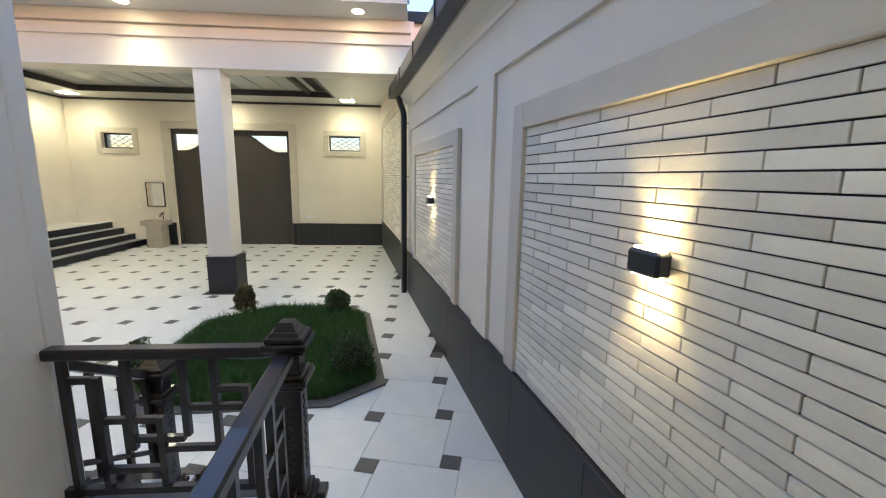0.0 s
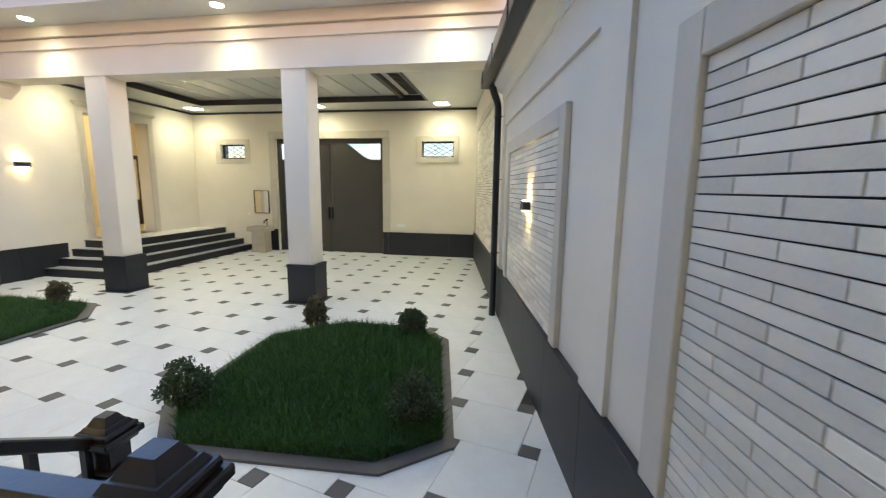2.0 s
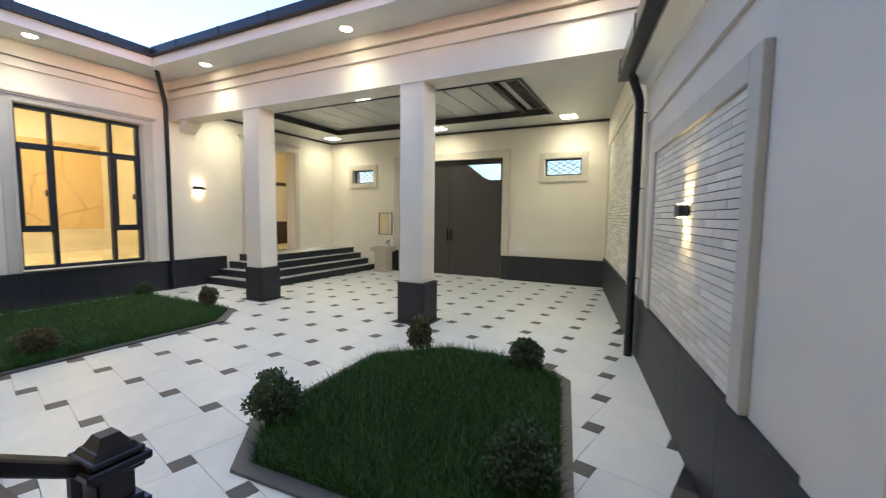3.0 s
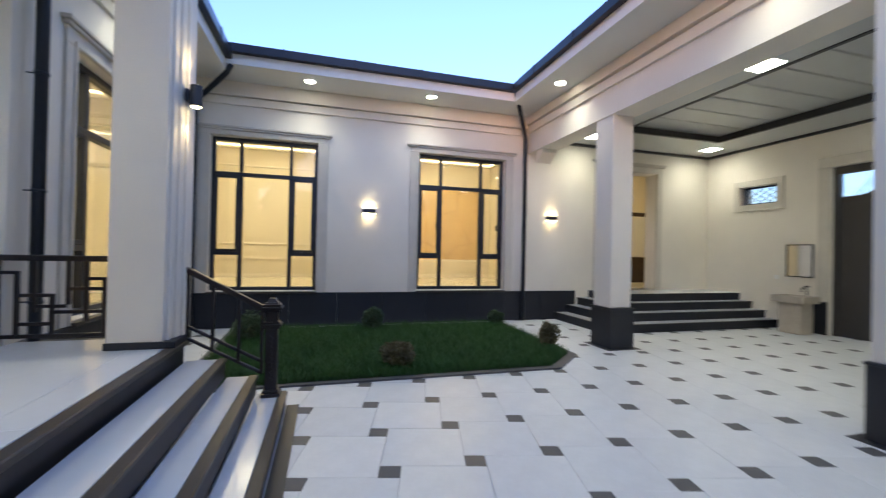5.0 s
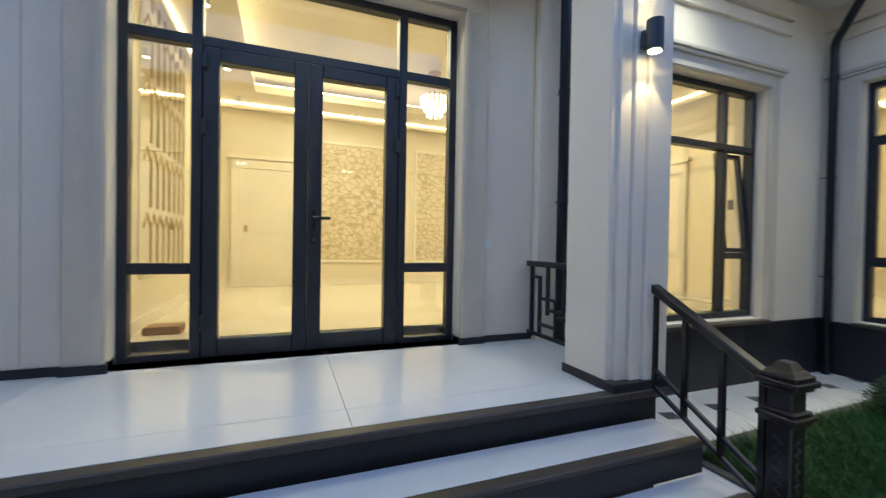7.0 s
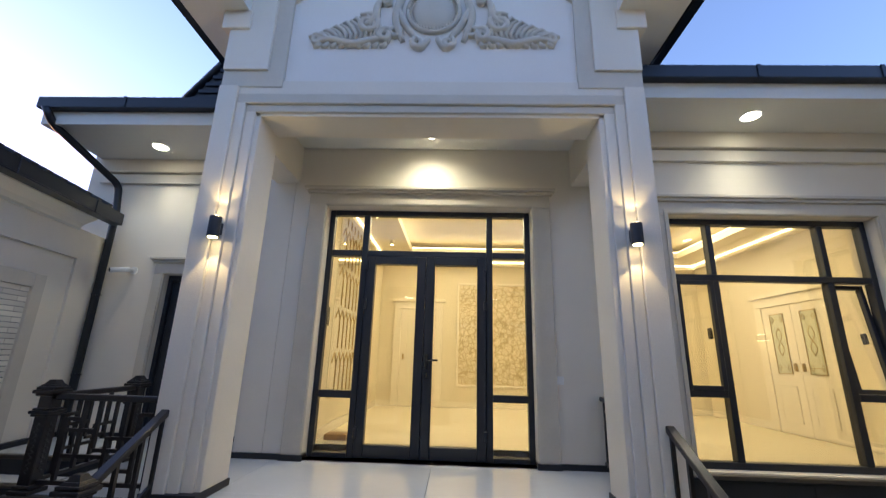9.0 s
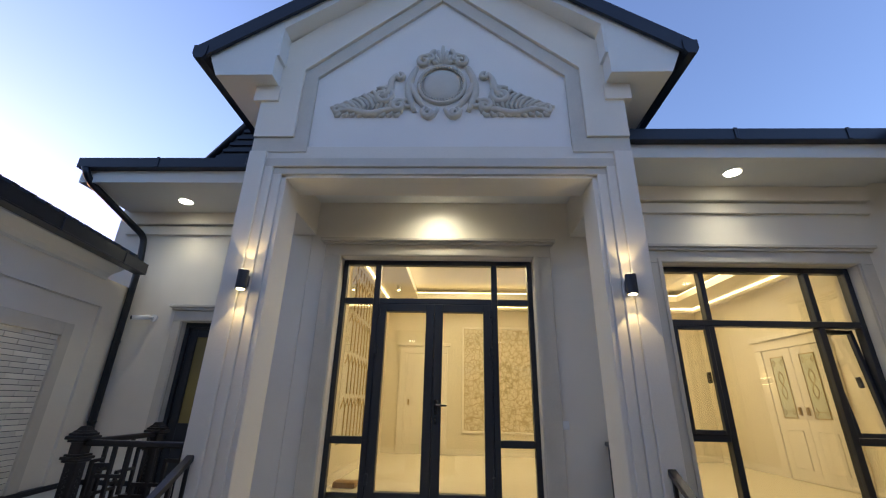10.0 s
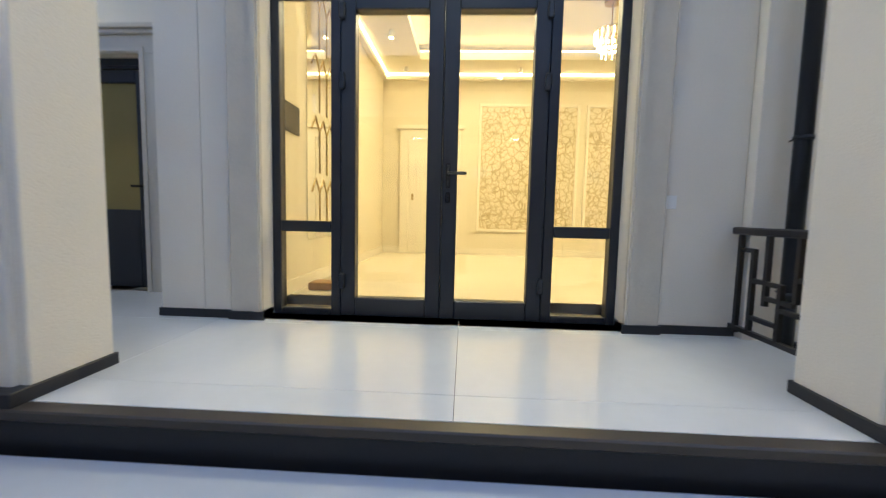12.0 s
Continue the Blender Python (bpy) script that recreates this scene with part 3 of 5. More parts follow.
# hipped end of the main roof, rising behind the side eave
root = thing("roof_hip", "graphite ribbed hip of the main roof with a dark hip cap", "roof", kind="structure")
part("roof_sheet", prism([(0.62, 4.70), (-0.9, 4.70), (-0.9, 6.75)], 0.08, 0.12), ROOF, root)
bm = bmesh.new()
for k in range(16):
    z = 4.76 + k * 0.115
    box(bm, -0.9, 0.121, z, 0.60 - (z - 4.70) * 0.741 - 0.06, 0.15, z + 0.05)
part("roof_rib", bm, GUTTER, root)
part("hip_cap", tube(bmesh.new(), [(0.64, 0.13, 4.70), (-0.9, 0.13, 6.78)], 0.05, 10), GUTTER, root)

# ---- windows and doors
def surround(m, u0, u1, z0, z1, w=0.19, cap=True, name="window_surround", head=0.15):
    root = thing(name, "pale limestone surround with a stepped head", "surround", m, kind="structure")
    part("jamb", boxes((u0 - w, -0.01, z0, u0, 0.028, z1), bevel=0.005), STONE, root)
    part("jamb", boxes((u1, -0.01, z0, u1 + w, 0.028, z1), bevel=0.005), STONE, root)
    part("head", boxes((u0 - w, -0.01, z1 + 0.001, u1 + w, 0.028, z1 + head), bevel=0.005), STONE, root)
    part("inner_bead", boxes((u0 - 0.05, -0.01, z0, u0 - 0.012, 0.04, z1 + 0.012), (u1 + 0.012, -0.01, z0, u1 + 0.05, 0.04, z1 + 0.012), (u0 - 0.05, -0.01, z1 + 0.013, u1 + 0.05, 0.04, z1 + 0.05)), STONE, root)
    if cap:
        part("cornice", boxes((u0 - w - 0.03, -0.01, z1 + head + 0.001, u1 + w + 0.03, 0.06, z1 + head + 0.035), (u0 - w - 0.06, -0.01, z1 + head + 0.036, u1 + w + 0.06, 0.085, z1 + head + 0.075), bevel=0.006), STONE, root)
    return root


def pane(u0, u1, z0, z1, y, parent):
    p = part("pane", boxes((u0, y - 0.004, z0, u1, y + 0.004, z1)), GLASS, parent)
    p.visible_shadow = False
    return p


def tall_window(name, m, u0, u1, z0, z1, y=-0.17, tilt=False, frac=0.265):
    """Three lights wide: narrow casements beside a fixed middle, transom lights above, low lights under the casements."""
    root = thing(name, "tall dark aluminium window with transom lights, room lit behind", "window", m, kind="structure")
    t, f = 0.065, 0.05
    W = u1 - u0
    a, b = u0 + W * frac, u1 - W * frac
    zt, zm = z1 - 0.68, z0 + 0.70
    fr = [(u0, y - f, z0, u0 + t, y + f, z1), (u1 - t, y - f, z0, u1, y + f, z1), (u0 + t, y - f, z0, u1 - t, y + f, z0 + t), (u0 + t, y - f, z1 - t, u1 - t, y + f, z1),
          (u0 + t, y - f, zt - 0.035, u1 - t, y + f, zt + 0.035), (a - 0.035, y - f, z0 + t, a + 0.035, y + f, zt - 0.036), (b - 0.035, y - f, z0 + t, b + 0.035, y + f, zt - 0.036),
          (a - 0.03, y - f, zt + 0.036, a + 0.03, y + f, z1 - t), (b - 0.03, y - f, zt + 0.036, b + 0.03, y + f, z1 - t),
          (u0 + t, y - f, zm - 0.035, a - 0.036, y + f, zm + 0.035), (b + 0.036, y - f, zm - 0.035, u1 - t, y + f, zm + 0.035)]
    part("window_frame", boxes(*fr, bevel=0.006), ALU, root)
    for c0, c1 in ((u0 + t, a - 0.036), (b + 0.036, u1 - t)):
        s = 0.045
        q = (zm + 0.036, zt - 0.036)
        sash = part("sash", boxes((c0, y + 0.01, q[0], c0 + s, y + 0.066, q[1]), (c1 - s, y + 0.01, q[0], c1, y + 0.066, q[1]), (c0 + s, y + 0.01, q[0], c1 - s, y + 0.066, q[0] + s), (c0 + s, y + 0.01, q[1] - s, c1 - s, y + 0.066, q[1]), bevel=0.005), ALU, root)
        if tilt and c0 < a:
            lean = Matrix.Translation((0, y - 0.02, q[0])) @ Matrix.Rotation(radians(6), 4, "X") @ Matrix.Translation((0, -y, -q[0]))
            sash.matrix_basis = lean
        part("handle", boxes((c0 + 0.01, y - 0.11, 2.0, c0 + 0.04, y - 0.05, 2.12), bevel=0.008), ALU, sash)
        pane(c0 + s - 0.005, c1 - s + 0.005, q[0] + s - 0.005, q[1] - s + 0.005, y + 0.03, sash)
        pane(c0 - 0.005, c1 + 0.005, z0 + t - 0.005, zm - 0.03, y, root)
    pane(a + 0.03, b - 0.03, z0 + t - 0.005, zt - 0.03, y, root)
    for c0, c1 in ((u0 + t, a - 0.03), (a + 0.03, b - 0.03), (b + 0.03, u1 - t)):
        pane(c0 - 0.005, c1 + 0.005, zt + 0.03, z1 - t + 0.005, y, root)
    part("window_sill", boxes((u0 - 0.02, y + f + 0.001, z0 - 0.05, u1 + 0.02, 0.075, z0 - 0.012), bevel=0.005), NOSING, root)
    return root


tall_window("window_1", WESTM(WX), -2.68, -0.79, 0.69, 3.565)
tall_window("window_2", WESTM(WX), -6.67, -4.70, 0.69, 3.565)
tall_window("window_3", HOUSEM(SOUTHY), -8.10, -5.86, 0.74, 3.34, tilt=True, frac=0.225)
surround(WESTM(WX), -2.68, -0.79, 0.66, 3.565, head=0.10)
surround(WESTM(WX), -6.67, -4.70, 0.66, 3.565, head=0.10)
surround(HOUSEM(SOUTHY), -8.10, -5.86, 0.70, 3.34, 0.17)
surround(HOUSEM(BLOCKY), -4.36, -1.98, PF, 3.42, 0.21)
surround(HOUSEM(EASTY), -0.57, 0.37, PF, 2.70, 0.14)
surround(WESTM(WX), -10.8, -9.15, HALLZ, 3.55, 0.17, name="passage_surround")


def small_window(name, u0, u1, z0, z1):
    m = NORTHM(GY)
    root = thing(name, "small high window with a diamond grille and stone surround", "window", m, kind="structure")
    w = 0.15
    part("window_frame", boxes((u0 - w, -0.01, z0 - w, u0, 0.035, z1 + w), (u1, -0.01, z0 - w, u1 + w, 0.035, z1 + w), (u0, -0.01, z0 - w, u1, 0.035, z0), (u0, -0.01, z1, u1, 0.035, z1 + w), bevel=0.006), STONE, root)
    part("inner_frame", boxes((u0, -0.16, z0, u0 + 0.035, -0.1, z1), (u1 - 0.035, -0.16, z0, u1, -0.1, z1), (u0 + 0.035, -0.16, z0, u1 - 0.035, -0.1, z0 + 0.035), (u0 + 0.035, -0.16, z1 - 0.035, u1 - 0.035, -0.1, z1)), ALU, root)
    pane(u0 + 0.03, u1 - 0.03, z0 + 0.03, z1 - 0.03, -0.13, root)
    bm = bmesh.new()
    h, mid = (z1 - z0) / 2, (z0 + z1) / 2
    for s in (-1, 1):
        for off in (-0.55, -0.18, 0.18, 0.55):
            c = (u0 + u1) / 2 + off * 0.6
            k = (u1 - u0) * 0.42
            a, b = Vector((max(u0, min(u1, c - k)), -0.22, mid)), Vector((max(u0, min(u1, c + k)), -0.22, mid))
            t0, t1 = (a.x - c) / k, (b.x - c) / k
            a.z, b.z = mid + s * h * t0, mid + s * h * t1
            if (b - a).length > 0.1:
                tube(bm, [a, b], 0.008, 6)
    part("grille", bm, ALU, root)


small_window("window_4", 1.21, 2.12, 2.79, 3.22)
small_window("window_5", 7.56, 8.38, 2.75, 3.17)

# entrance: double door, side lights, transom
root = thing("door_1", "closed dark aluminium double door with tall glass, hall lit behind", "door", HOUSEM(DOORY), kind="structure")
u0, u1, z0, z1, f = -4.36, -1.98, PF, 3.42, 0.045
sl, sr, zt = -3.89, -2.43, 2.89
t = 0.06
part("door_frame", boxes((u0, -f, z0, u0 + t, f, z1), (u1 - t, -f, z0, u1, f, z1), (u0 + t, -f, z1 - t, u1 - t, f, z1), (u0 + t, -f, z0, sl - 0.036, f, z0 + 0.05), (sr + 0.036, -f, z0, u1 - t, f, z0 + 0.05),
                         (sl - 0.035, -f, z0, sl + 0.035, f, z1 - t), (sr - 0.035, -f, z0, sr + 0.035, f, z1 - t), (u0 + t, -f, zt - 0.035, sl - 0.036, f, zt + 0.035), (sr + 0.036, -f, zt - 0.035, u1 - t, f, zt + 0.035), (sl + 0.036, -f, zt - 0.035, sr - 0.036, f, zt + 0.035),
                         (u0 + t, -f, 1.28, sl - 0.036, f, 1.355), (sr + 0.036, -f, 1.28, u1 - t, f, 1.355), bevel=0.006), ALU, root)
mid = (sl + sr) / 2
for a, b, s in ((sl + 0.037, mid - 0.002, 1), (mid + 0.002, sr - 0.037, -1)):
    e = 0.10
    leaf = part("door_leaf", boxes((a, -f + 0.005, z0 + 0.008, a + e, f + 0.012, zt - 0.037), (b - e, -f + 0.005, z0 + 0.008, b, f + 0.012, zt - 0.037), (a + e, -f + 0.005, z0 + 0.008, b - e, f + 0.012, z0 + 0.135), (a + e, -f + 0.005, zt - 0.13, b - e, f + 0.012, zt - 0.037), bevel=0.006), ALU, root)
    pane(a + e - 0.005, b - e + 0.005, z0 + 0.13, zt - 0.125, 0.0, leaf)
    hx = a + 0.012 if s > 0 else b - 0.012
    for hz in (z0 + 0.2, z0 + 1.55, z0 + 2.0):
        part("hinge", boxes((hx - 0.02, f + 0.012, hz, hx + 0.02, f + 0.045, hz + 0.11), bevel=0.008), ALU, leaf)
    if s > 0:
        bm = boxes((b - 0.055, f + 0.0125, 1.60, b - 0.025, f + 0.025, 1.76), bevel=0.006)
        box(bm, b - 0.165, f + 0.05, 1.685, b - 0.03, f + 0.068, 1.707, 0.006)
        box(bm, b - 0.05, f + 0.026, 1.685, b - 0.03, f + 0.06, 1.707, 0.004)
        part("door_handle", bm, CHROME, leaf, "dark lever handle")
        part("lock_plate", boxes((b - 0.055, f + 0.0125, 1.50, b - 0.025, f + 0.022, 1.57), bevel=0.006), CHROME, leaf)
for c0, c1 in ((u0 + t, sl - 0.03), (sr + 0.03, u1 - t)):
    pane(c0 - 0.005, c1 + 0.005, z0 + 0.045, 1.285, 0, root)
    pane(c0 - 0.005, c1 + 0.005, 1.35, zt - 0.03, 0, root)
    pane(c0 - 0.005, c1 + 0.005, zt + 0.03, z1 - t + 0.005, 0, root)
pane(sl + 0.03, sr - 0.03, zt + 0.03, z1 - t + 0.005, 0, root)
SIDEM = Matrix.Translation((-0.10, EASTY, -0.10))
root = thing("door_2", "closed half-glazed dark side door", "door", SIDEM, kind="structure")
part("door_leaf", boxes((-0.418, -0.19, PF + 0.11, -0.31, -0.12, 2.718), (0.31, -0.19, PF + 0.11, 0.418, -0.12, 2.718), (-0.31, -0.19, PF + 0.11, 0.31, -0.12, 1.50), (-0.31, -0.19, 2.61, 0.31, -0.12, 2.718), bevel=0.005), ALU, root)
part("pane", boxes((-0.315, -0.16, 1.495, 0.315, -0.15, 2.615)), OCHRE, root, "yellowish frosted glass")
part("door_handle", boxes((-0.39, -0.119, 1.62, -0.36, -0.10, 1.76), (-0.39, -0.099, 1.70, -0.26, -0.08, 1.72), bevel=0.004), CHROME, root)
root = thing("door_frame_side", "dark aluminium frame of the side door", "door frame", SIDEM, kind="structure")
part("jamb", boxes((-0.469, -0.2, PF + 0.10, -0.42, -0.08, 2.799)), ALU, root)
part("jamb", boxes((0.42, -0.2, PF + 0.10, 0.469, -0.08, 2.799)), ALU, root)
part("head", boxes((-0.42, -0.2, 2.74, 0.42, -0.08, 2.799)), ALU, root)
part("head", boxes((-0.42, -0.19, 2.72, 0.42, -0.09, 2.739)), ALU, root)

# baseboards of the porch
root = thing("baseboard_porch", "low dark stone baseboard of the porch walls", "baseboard", kind="structure")
for r in ((-5.05, BLOCKY, -4.57, BLOCKY + 0.014), (-1.77, BLOCKY, -1.256, BLOCKY + 0.014), (-4.58, BLOCKY + 0.03, -4.34, BLOCKY + 0.046), (-2.0, BLOCKY + 0.03, -1.76, BLOCKY + 0.046), (-1.269, -0.31, -1.256, BLOCKY), (-1.25, EASTY, -0.73, EASTY + 0.014), (0.53, EASTY, 1.15, EASTY + 0.014), (-4.374, DOORY + 0.05, -4.36, BLOCKY + 0.03), (-1.98, DOORY + 0.05, -1.966, BLOCKY + 0.03)):
    part("board", boxes((r[0], r[1], PF, r[2], r[3], PF + 0.055)), PLINTH, root)

# car gate with an arched lattice head
root = thing("door_3", "closed dark grey steel car gate with arched lattice openings", "gate", NORTHM(GY), kind="structure")
g0, g1, gz = 3.25, 6.56, 3.33
part("gate_frame", boxes((g0, -0.2, 0, g0 + 0.09, -0.08, gz), (g1 - 0.09, -0.2, 0, g1, -0.08, gz), (g0 + 0.09, -0.2, gz - 0.14, g1 - 0.09, -0.08, gz)), GATE, root)
gm = (g0 + g1) / 2
for k, (a, b) in enumerate(((g0 + 0.10, gm - 0.005), (gm + 0.005, g1 - 0.10))):
    n = 16
    pts = []
    for i in range(n + 1):
        q = i / n
        x = a + (b - a) * q
        w = 1 - q if k == 0 else q          # 0 at the meeting stile
        pts.append((x, 2.74 + 0.50 * (0.5 + 0.5 * math.cos(math.pi * min(1, max(0, (w - 0.22) / 0.62))))))
    leaf = part("gate_leaf", prism([(a, 0.004), (b, 0.004)] + [(x, z) for x, z in reversed(pts)], -0.16, -0.12), GATE, root)
    bm = bmesh.new()
    for x in (a + 0.06, b - 0.06):
        box(bm, x - 0.05, -0.121, 0.06, x + 0.05, -0.112, 2.70, 0.003)
    part("panel_rib", bm, GATE, leaf)
    bm = bmesh.new()
    x = a
    while x < b:
        for s in (-1, 1):
            xe = min(b, max(a, x + s * 0.6))
            tube(bm, [(x, -0.14, 2.66), (xe, -0.14, 2.66 + abs(xe - x))], 0.004, 4)
        x += 0.06
    part("lattice", bm, GATE, leaf)
    part("pull_handle", boxes(((b - 0.07 if k == 0 else a + 0.03), -0.119, 1.0, (b - 0.03 if k == 0 else a + 0.07), -0.07, 1.35), bevel=0.008), CHROME, leaf)
root = thing("gate_surround", "pale limestone surround of the car gate", "surround", NORTHM(GY), kind="structure")
part("jamb", boxes((g0 - 0.2, -0.01, 0, g0 - 0.001, 0.04, gz), bevel=0.005), STONE, root)
part("jamb", boxes((g1 + 0.001, -0.01, 0, g1 + 0.2, 0.04, gz), bevel=0.005), STONE, root)
part("head", boxes((g0 - 0.2, -0.01, gz + 0.001, g1 + 0.2, 0.04, gz + 0.2), bevel=0.005), STONE, root)

# ---- brick panels on the boundary wall
def panel(u0, u1, z0, z1, proto={}):
    root = thing("wall_panel", "recessed panel of pale sawn limestone strips in a plain frame", "wall panel", EWALL, "boundary wall panels", "structure")
    w = 0.155
    part("panel_frame", boxes((u0 - w, -0.019, 0.764, u0, 0.028, z1 + w), bevel=0.004), STONE, root)
    part("panel_frame", boxes((u1, -0.019, 0.764, u1 + w, 0.028, z1 + w), bevel=0.004), STONE, root)
    part("panel_frame", boxes((u0 + 0.001, -0.019, z1, u1 - 0.001, 0.028, z1 + w), bevel=0.004), STONE, root)
    part("joint_bed", boxes((u0, -0.019, z0, u1, -0.012, z1)), JOINT, root)
    L, G = 0.389, 0.0060
    rows = int(round((z1 - z0) / 0.0568))
    H = (z1 - z0) / rows
    first = -1.548 + L * math.floor((u0 + 1.548) / L)
    rng = random.Random(7)
    for r in range(rows):
        u = first - (L / 2 if r % 2 else 0)
        while u < u1 - 0.01:
            a, b = max(u, u0), min(u + L, u1)
            if b - a > 0.02:
                key = (round(b - a, 3), round(H, 4))
                if key not in proto:
                    bm = boxes((G / 2, 0, G / 2, b - a - G / 2, 0.012, H - G / 2), bevel=0.0015)
                    proto[key] = mesh_of("brick", bm, BRICK)
                ob = new("brick", proto[key])
                ob.parent = root
                ob.matrix_basis = Matrix.Translation((a, -0.0125 + rng.uniform(0, 0.003), z1 - (r + 1) * H))
            u += L
    return root


# ---- lamps
def wall_lamp(name, m, w=0.26, h=0.10, d=0.10, watts=WALL_W, label="black up-and-down wall lamp, lit warm", round_=False, scallop=0):
    root = thing(name, label, "wall lamp", m, "wall lamps")
    if round_:
        bm = bmesh.new()
        disc(bm, 0, 0.075, -h / 2, w / 2, h, 24)
        part("body", bm, ALU, root)
        part("bracket", boxes((-0.03, 0, -0.05, 0.03, 0.03, 0.05), bevel=0.004), ALU, root)
        bm = bmesh.new()
        disc(bm, 0, 0.075, h / 2 + 0.0005, w / 2 - 0.012, 0.004)
        part("diffuser", bm, LITWARM, root)
        bm = bmesh.new()
        disc(bm, 0, 0.075, -h / 2 - 0.0045, w / 2 - 0.012, 0.004)
        part("diffuser", bm, LITWARM, root)
        xs = [0]
        y = 0.075
    else:
        bm = boxes((-w / 2, 0.012, -h / 2, w / 2, d, h / 2), bevel=0.012)
        box(bm, -w * 0.3, 0.0, -h * 0.35, w * 0.3, 0.0125, h * 0.35)
        part("body", bm, ALU, root)
        n = scallop or 3
        xs = [-w / 2 + w * (i + 0.5) / n for i in range(n)]
        for x in xs:
            part("diffuser", disc(bmesh.new(), x, d * 0.55, h / 2 + 0.0005, w / n * 0.40, 0.006, 16), LITWARM, root)
            part("diffuser", disc(bmesh.new(), x, d * 0.55, -h / 2 - 0.0065, w / n * 0.40, 0.006, 16), LITWARM, root)
        xs = [-w * 0.27, w * 0.27] if scallop else [0]
        y = d * 0.55
    for x in xs:
        for s in (1, -1):
            p = m @ Vector((x, y, s * (h / 2 + 0.02)))
            lamp_spot(*p, watts / len(xs), WARM, 75, 0.25, 0.012, s > 0)
    return root


wall_lamp("wall_lamp", EWALL @ Matrix.Translation((-1.21, 0.0, 1.80)), 0.165, 0.095, 0.08, WALL_W * 0.9, scallop=4)
wall_lamp("wall_lamp", EWALL @ Matrix.Translation((2.74, 0.0, 1.80)), 0.165, 0.095, 0.08, WALL_W * 0.9, scallop=4)
wall_lamp("wall_lamp", WESTM(WX) @ Matrix.Translation((-3.68, 0.0, 2.29)), 0.26, 0.10, 0.10, WALL_W * 0.32)
wall_lamp("wall_lamp", WESTM(WX) @ Matrix.Translation((-7.82, 0.0, 2.32)), 0.26, 0.10, 0.10, WALL_W * 0.32)
for x in (-4.915, -1.545):
    wall_lamp("wall_lamp", Matrix.Translation((x, 1.822, 2.70)), 0.092, 0.17, 0.1, WALL_W, "round black up-and-down lamp on the porch pier, lit warm", True)


def downlight(x, y, z, m=Matrix(), r=0.085, watts=DOWN_W, square=False, color=COOL, spread=128):
    p = m @ Vector((x, y, z))
    root = thing("ceiling_light", "square flush ceiling light, lit" if square else "round white flush soffit light, lit", "ceiling light", m @ Matrix.Translation((x, y, z)), "flush ceiling lights")
    if square:
        part("rim", boxes((-0.19, -0.19, -0.012, 0.19, 0.19, 0.0), bevel=0.004), WHITE, root)
        part("diffuser", boxes((-0.165, -0.165, -0.018, 0.165, 0.165, -0.0125)), LIT, root)
    else:
        bm = bmesh.new()
        disc(bm, 0, 0, -0.012, r + 0.018, 0.012, 32)
        part("rim", bm, WHITE, root)
        bm = bmesh.new()
        disc(bm, 0, 0, -0.019, r, 0.0065, 32)
        part("diffuser", bm, LIT, root)
    lamp_spot(p.x, p.y, p.z - 0.03, watts, color, spread, 1.0, 0.08)


for x, y in ((-8.74, 2.52), (-8.72, 4.80), (-7.34, 6.82), (-3.91, 6.80), (-0.50, 6.80)):
    downlight(x, y, SOF, COURT)
downlight(-6.65, 1.02, SOFH)
downlight(0.45, 0.22, SOFH)
downlight(-3.20, 0.86, 4.16, r=0.05, watts=DOWN_W * 1.3, spread=160)
for x, y in ((-5.0, 8.46), (-8.58, 11.72), (-4.87, 11.74), (-1.44, 11.78), (-1.44, 8.42), (-8.58, 8.42)):
    downlight(x, y, CZ, COURT, watts=DOWN_W * 0.95, square=True, color=(1.0, 0.97, 0.80), spread=165)

# ---- rainwater pipes
def pipe(name, pts, m=Matrix(), r=0.045, clips=()):
    root = thing(name, "dark steel rainwater pipe with wall clips", "downpipe", m)
    part("pipe", tube(bmesh.new(), pts, r, 14), GUTTER, root)
    for x, y, z, dx, dy in clips:
        bm = tube(bmesh.new(), [(x, y, z - 0.012), (x, y, z + 0.012)], r + 0.006, 14)
        tube(bm, [(x, y, z), (x + dx, y + dy, z)], 0.006, 6)
        part("clip", bm, GUTTER, root)


def bend(*pts):
    """Rounds the corners of a path."""
    out = [Vector(pts[0])]
    for a, b, c in zip(pts, pts[1:], pts[2:]):
        a, b, c = Vector(a), Vector(b), Vector(c)
        p, q = b + (a - b).normalized() * 0.09, b + (c - b).normalized() * 0.09
        for i in range(5):
            k = i / 4
            out.append((1 - k) ** 2 * p + 2 * k * (1 - k) * b + k * k * q)
    return out + [Vector(pts[-1])]


pipe("downpipe", bend((-8.50, 6.55, 4.72), (-8.58, 6.62, 4.60), (-9.2, 7.12, 4.08), (-9.2, 7.12, 0.01)), COURT, 0.045, [(-9.2, 7.12, z, -0.08, 0) for z in (1.2, 2.4, 3.6)])
pipe("downpipe", bend((4.45, 0.22, 3.45), (4.45, 0.22, 3.34), (4.70, 0.10, 3.16), (4.70, 0.10, 0.01)), EWALL, 0.05, [(4.70, 0.10, z, 0, -0.09) for z in (1.0, 2.1, 3.0)])
pipe("downpipe", bend((-8.45, 1.40, 4.45), (-8.5, 1.33, 4.32), (-9.12, 0.71, 4.0), (-9.12, 0.71, 0.01)), Matrix(), 0.045, [(-9.12, 0.71, z, 0, -0.1) for z in (1.2, 2.4, 3.6)])
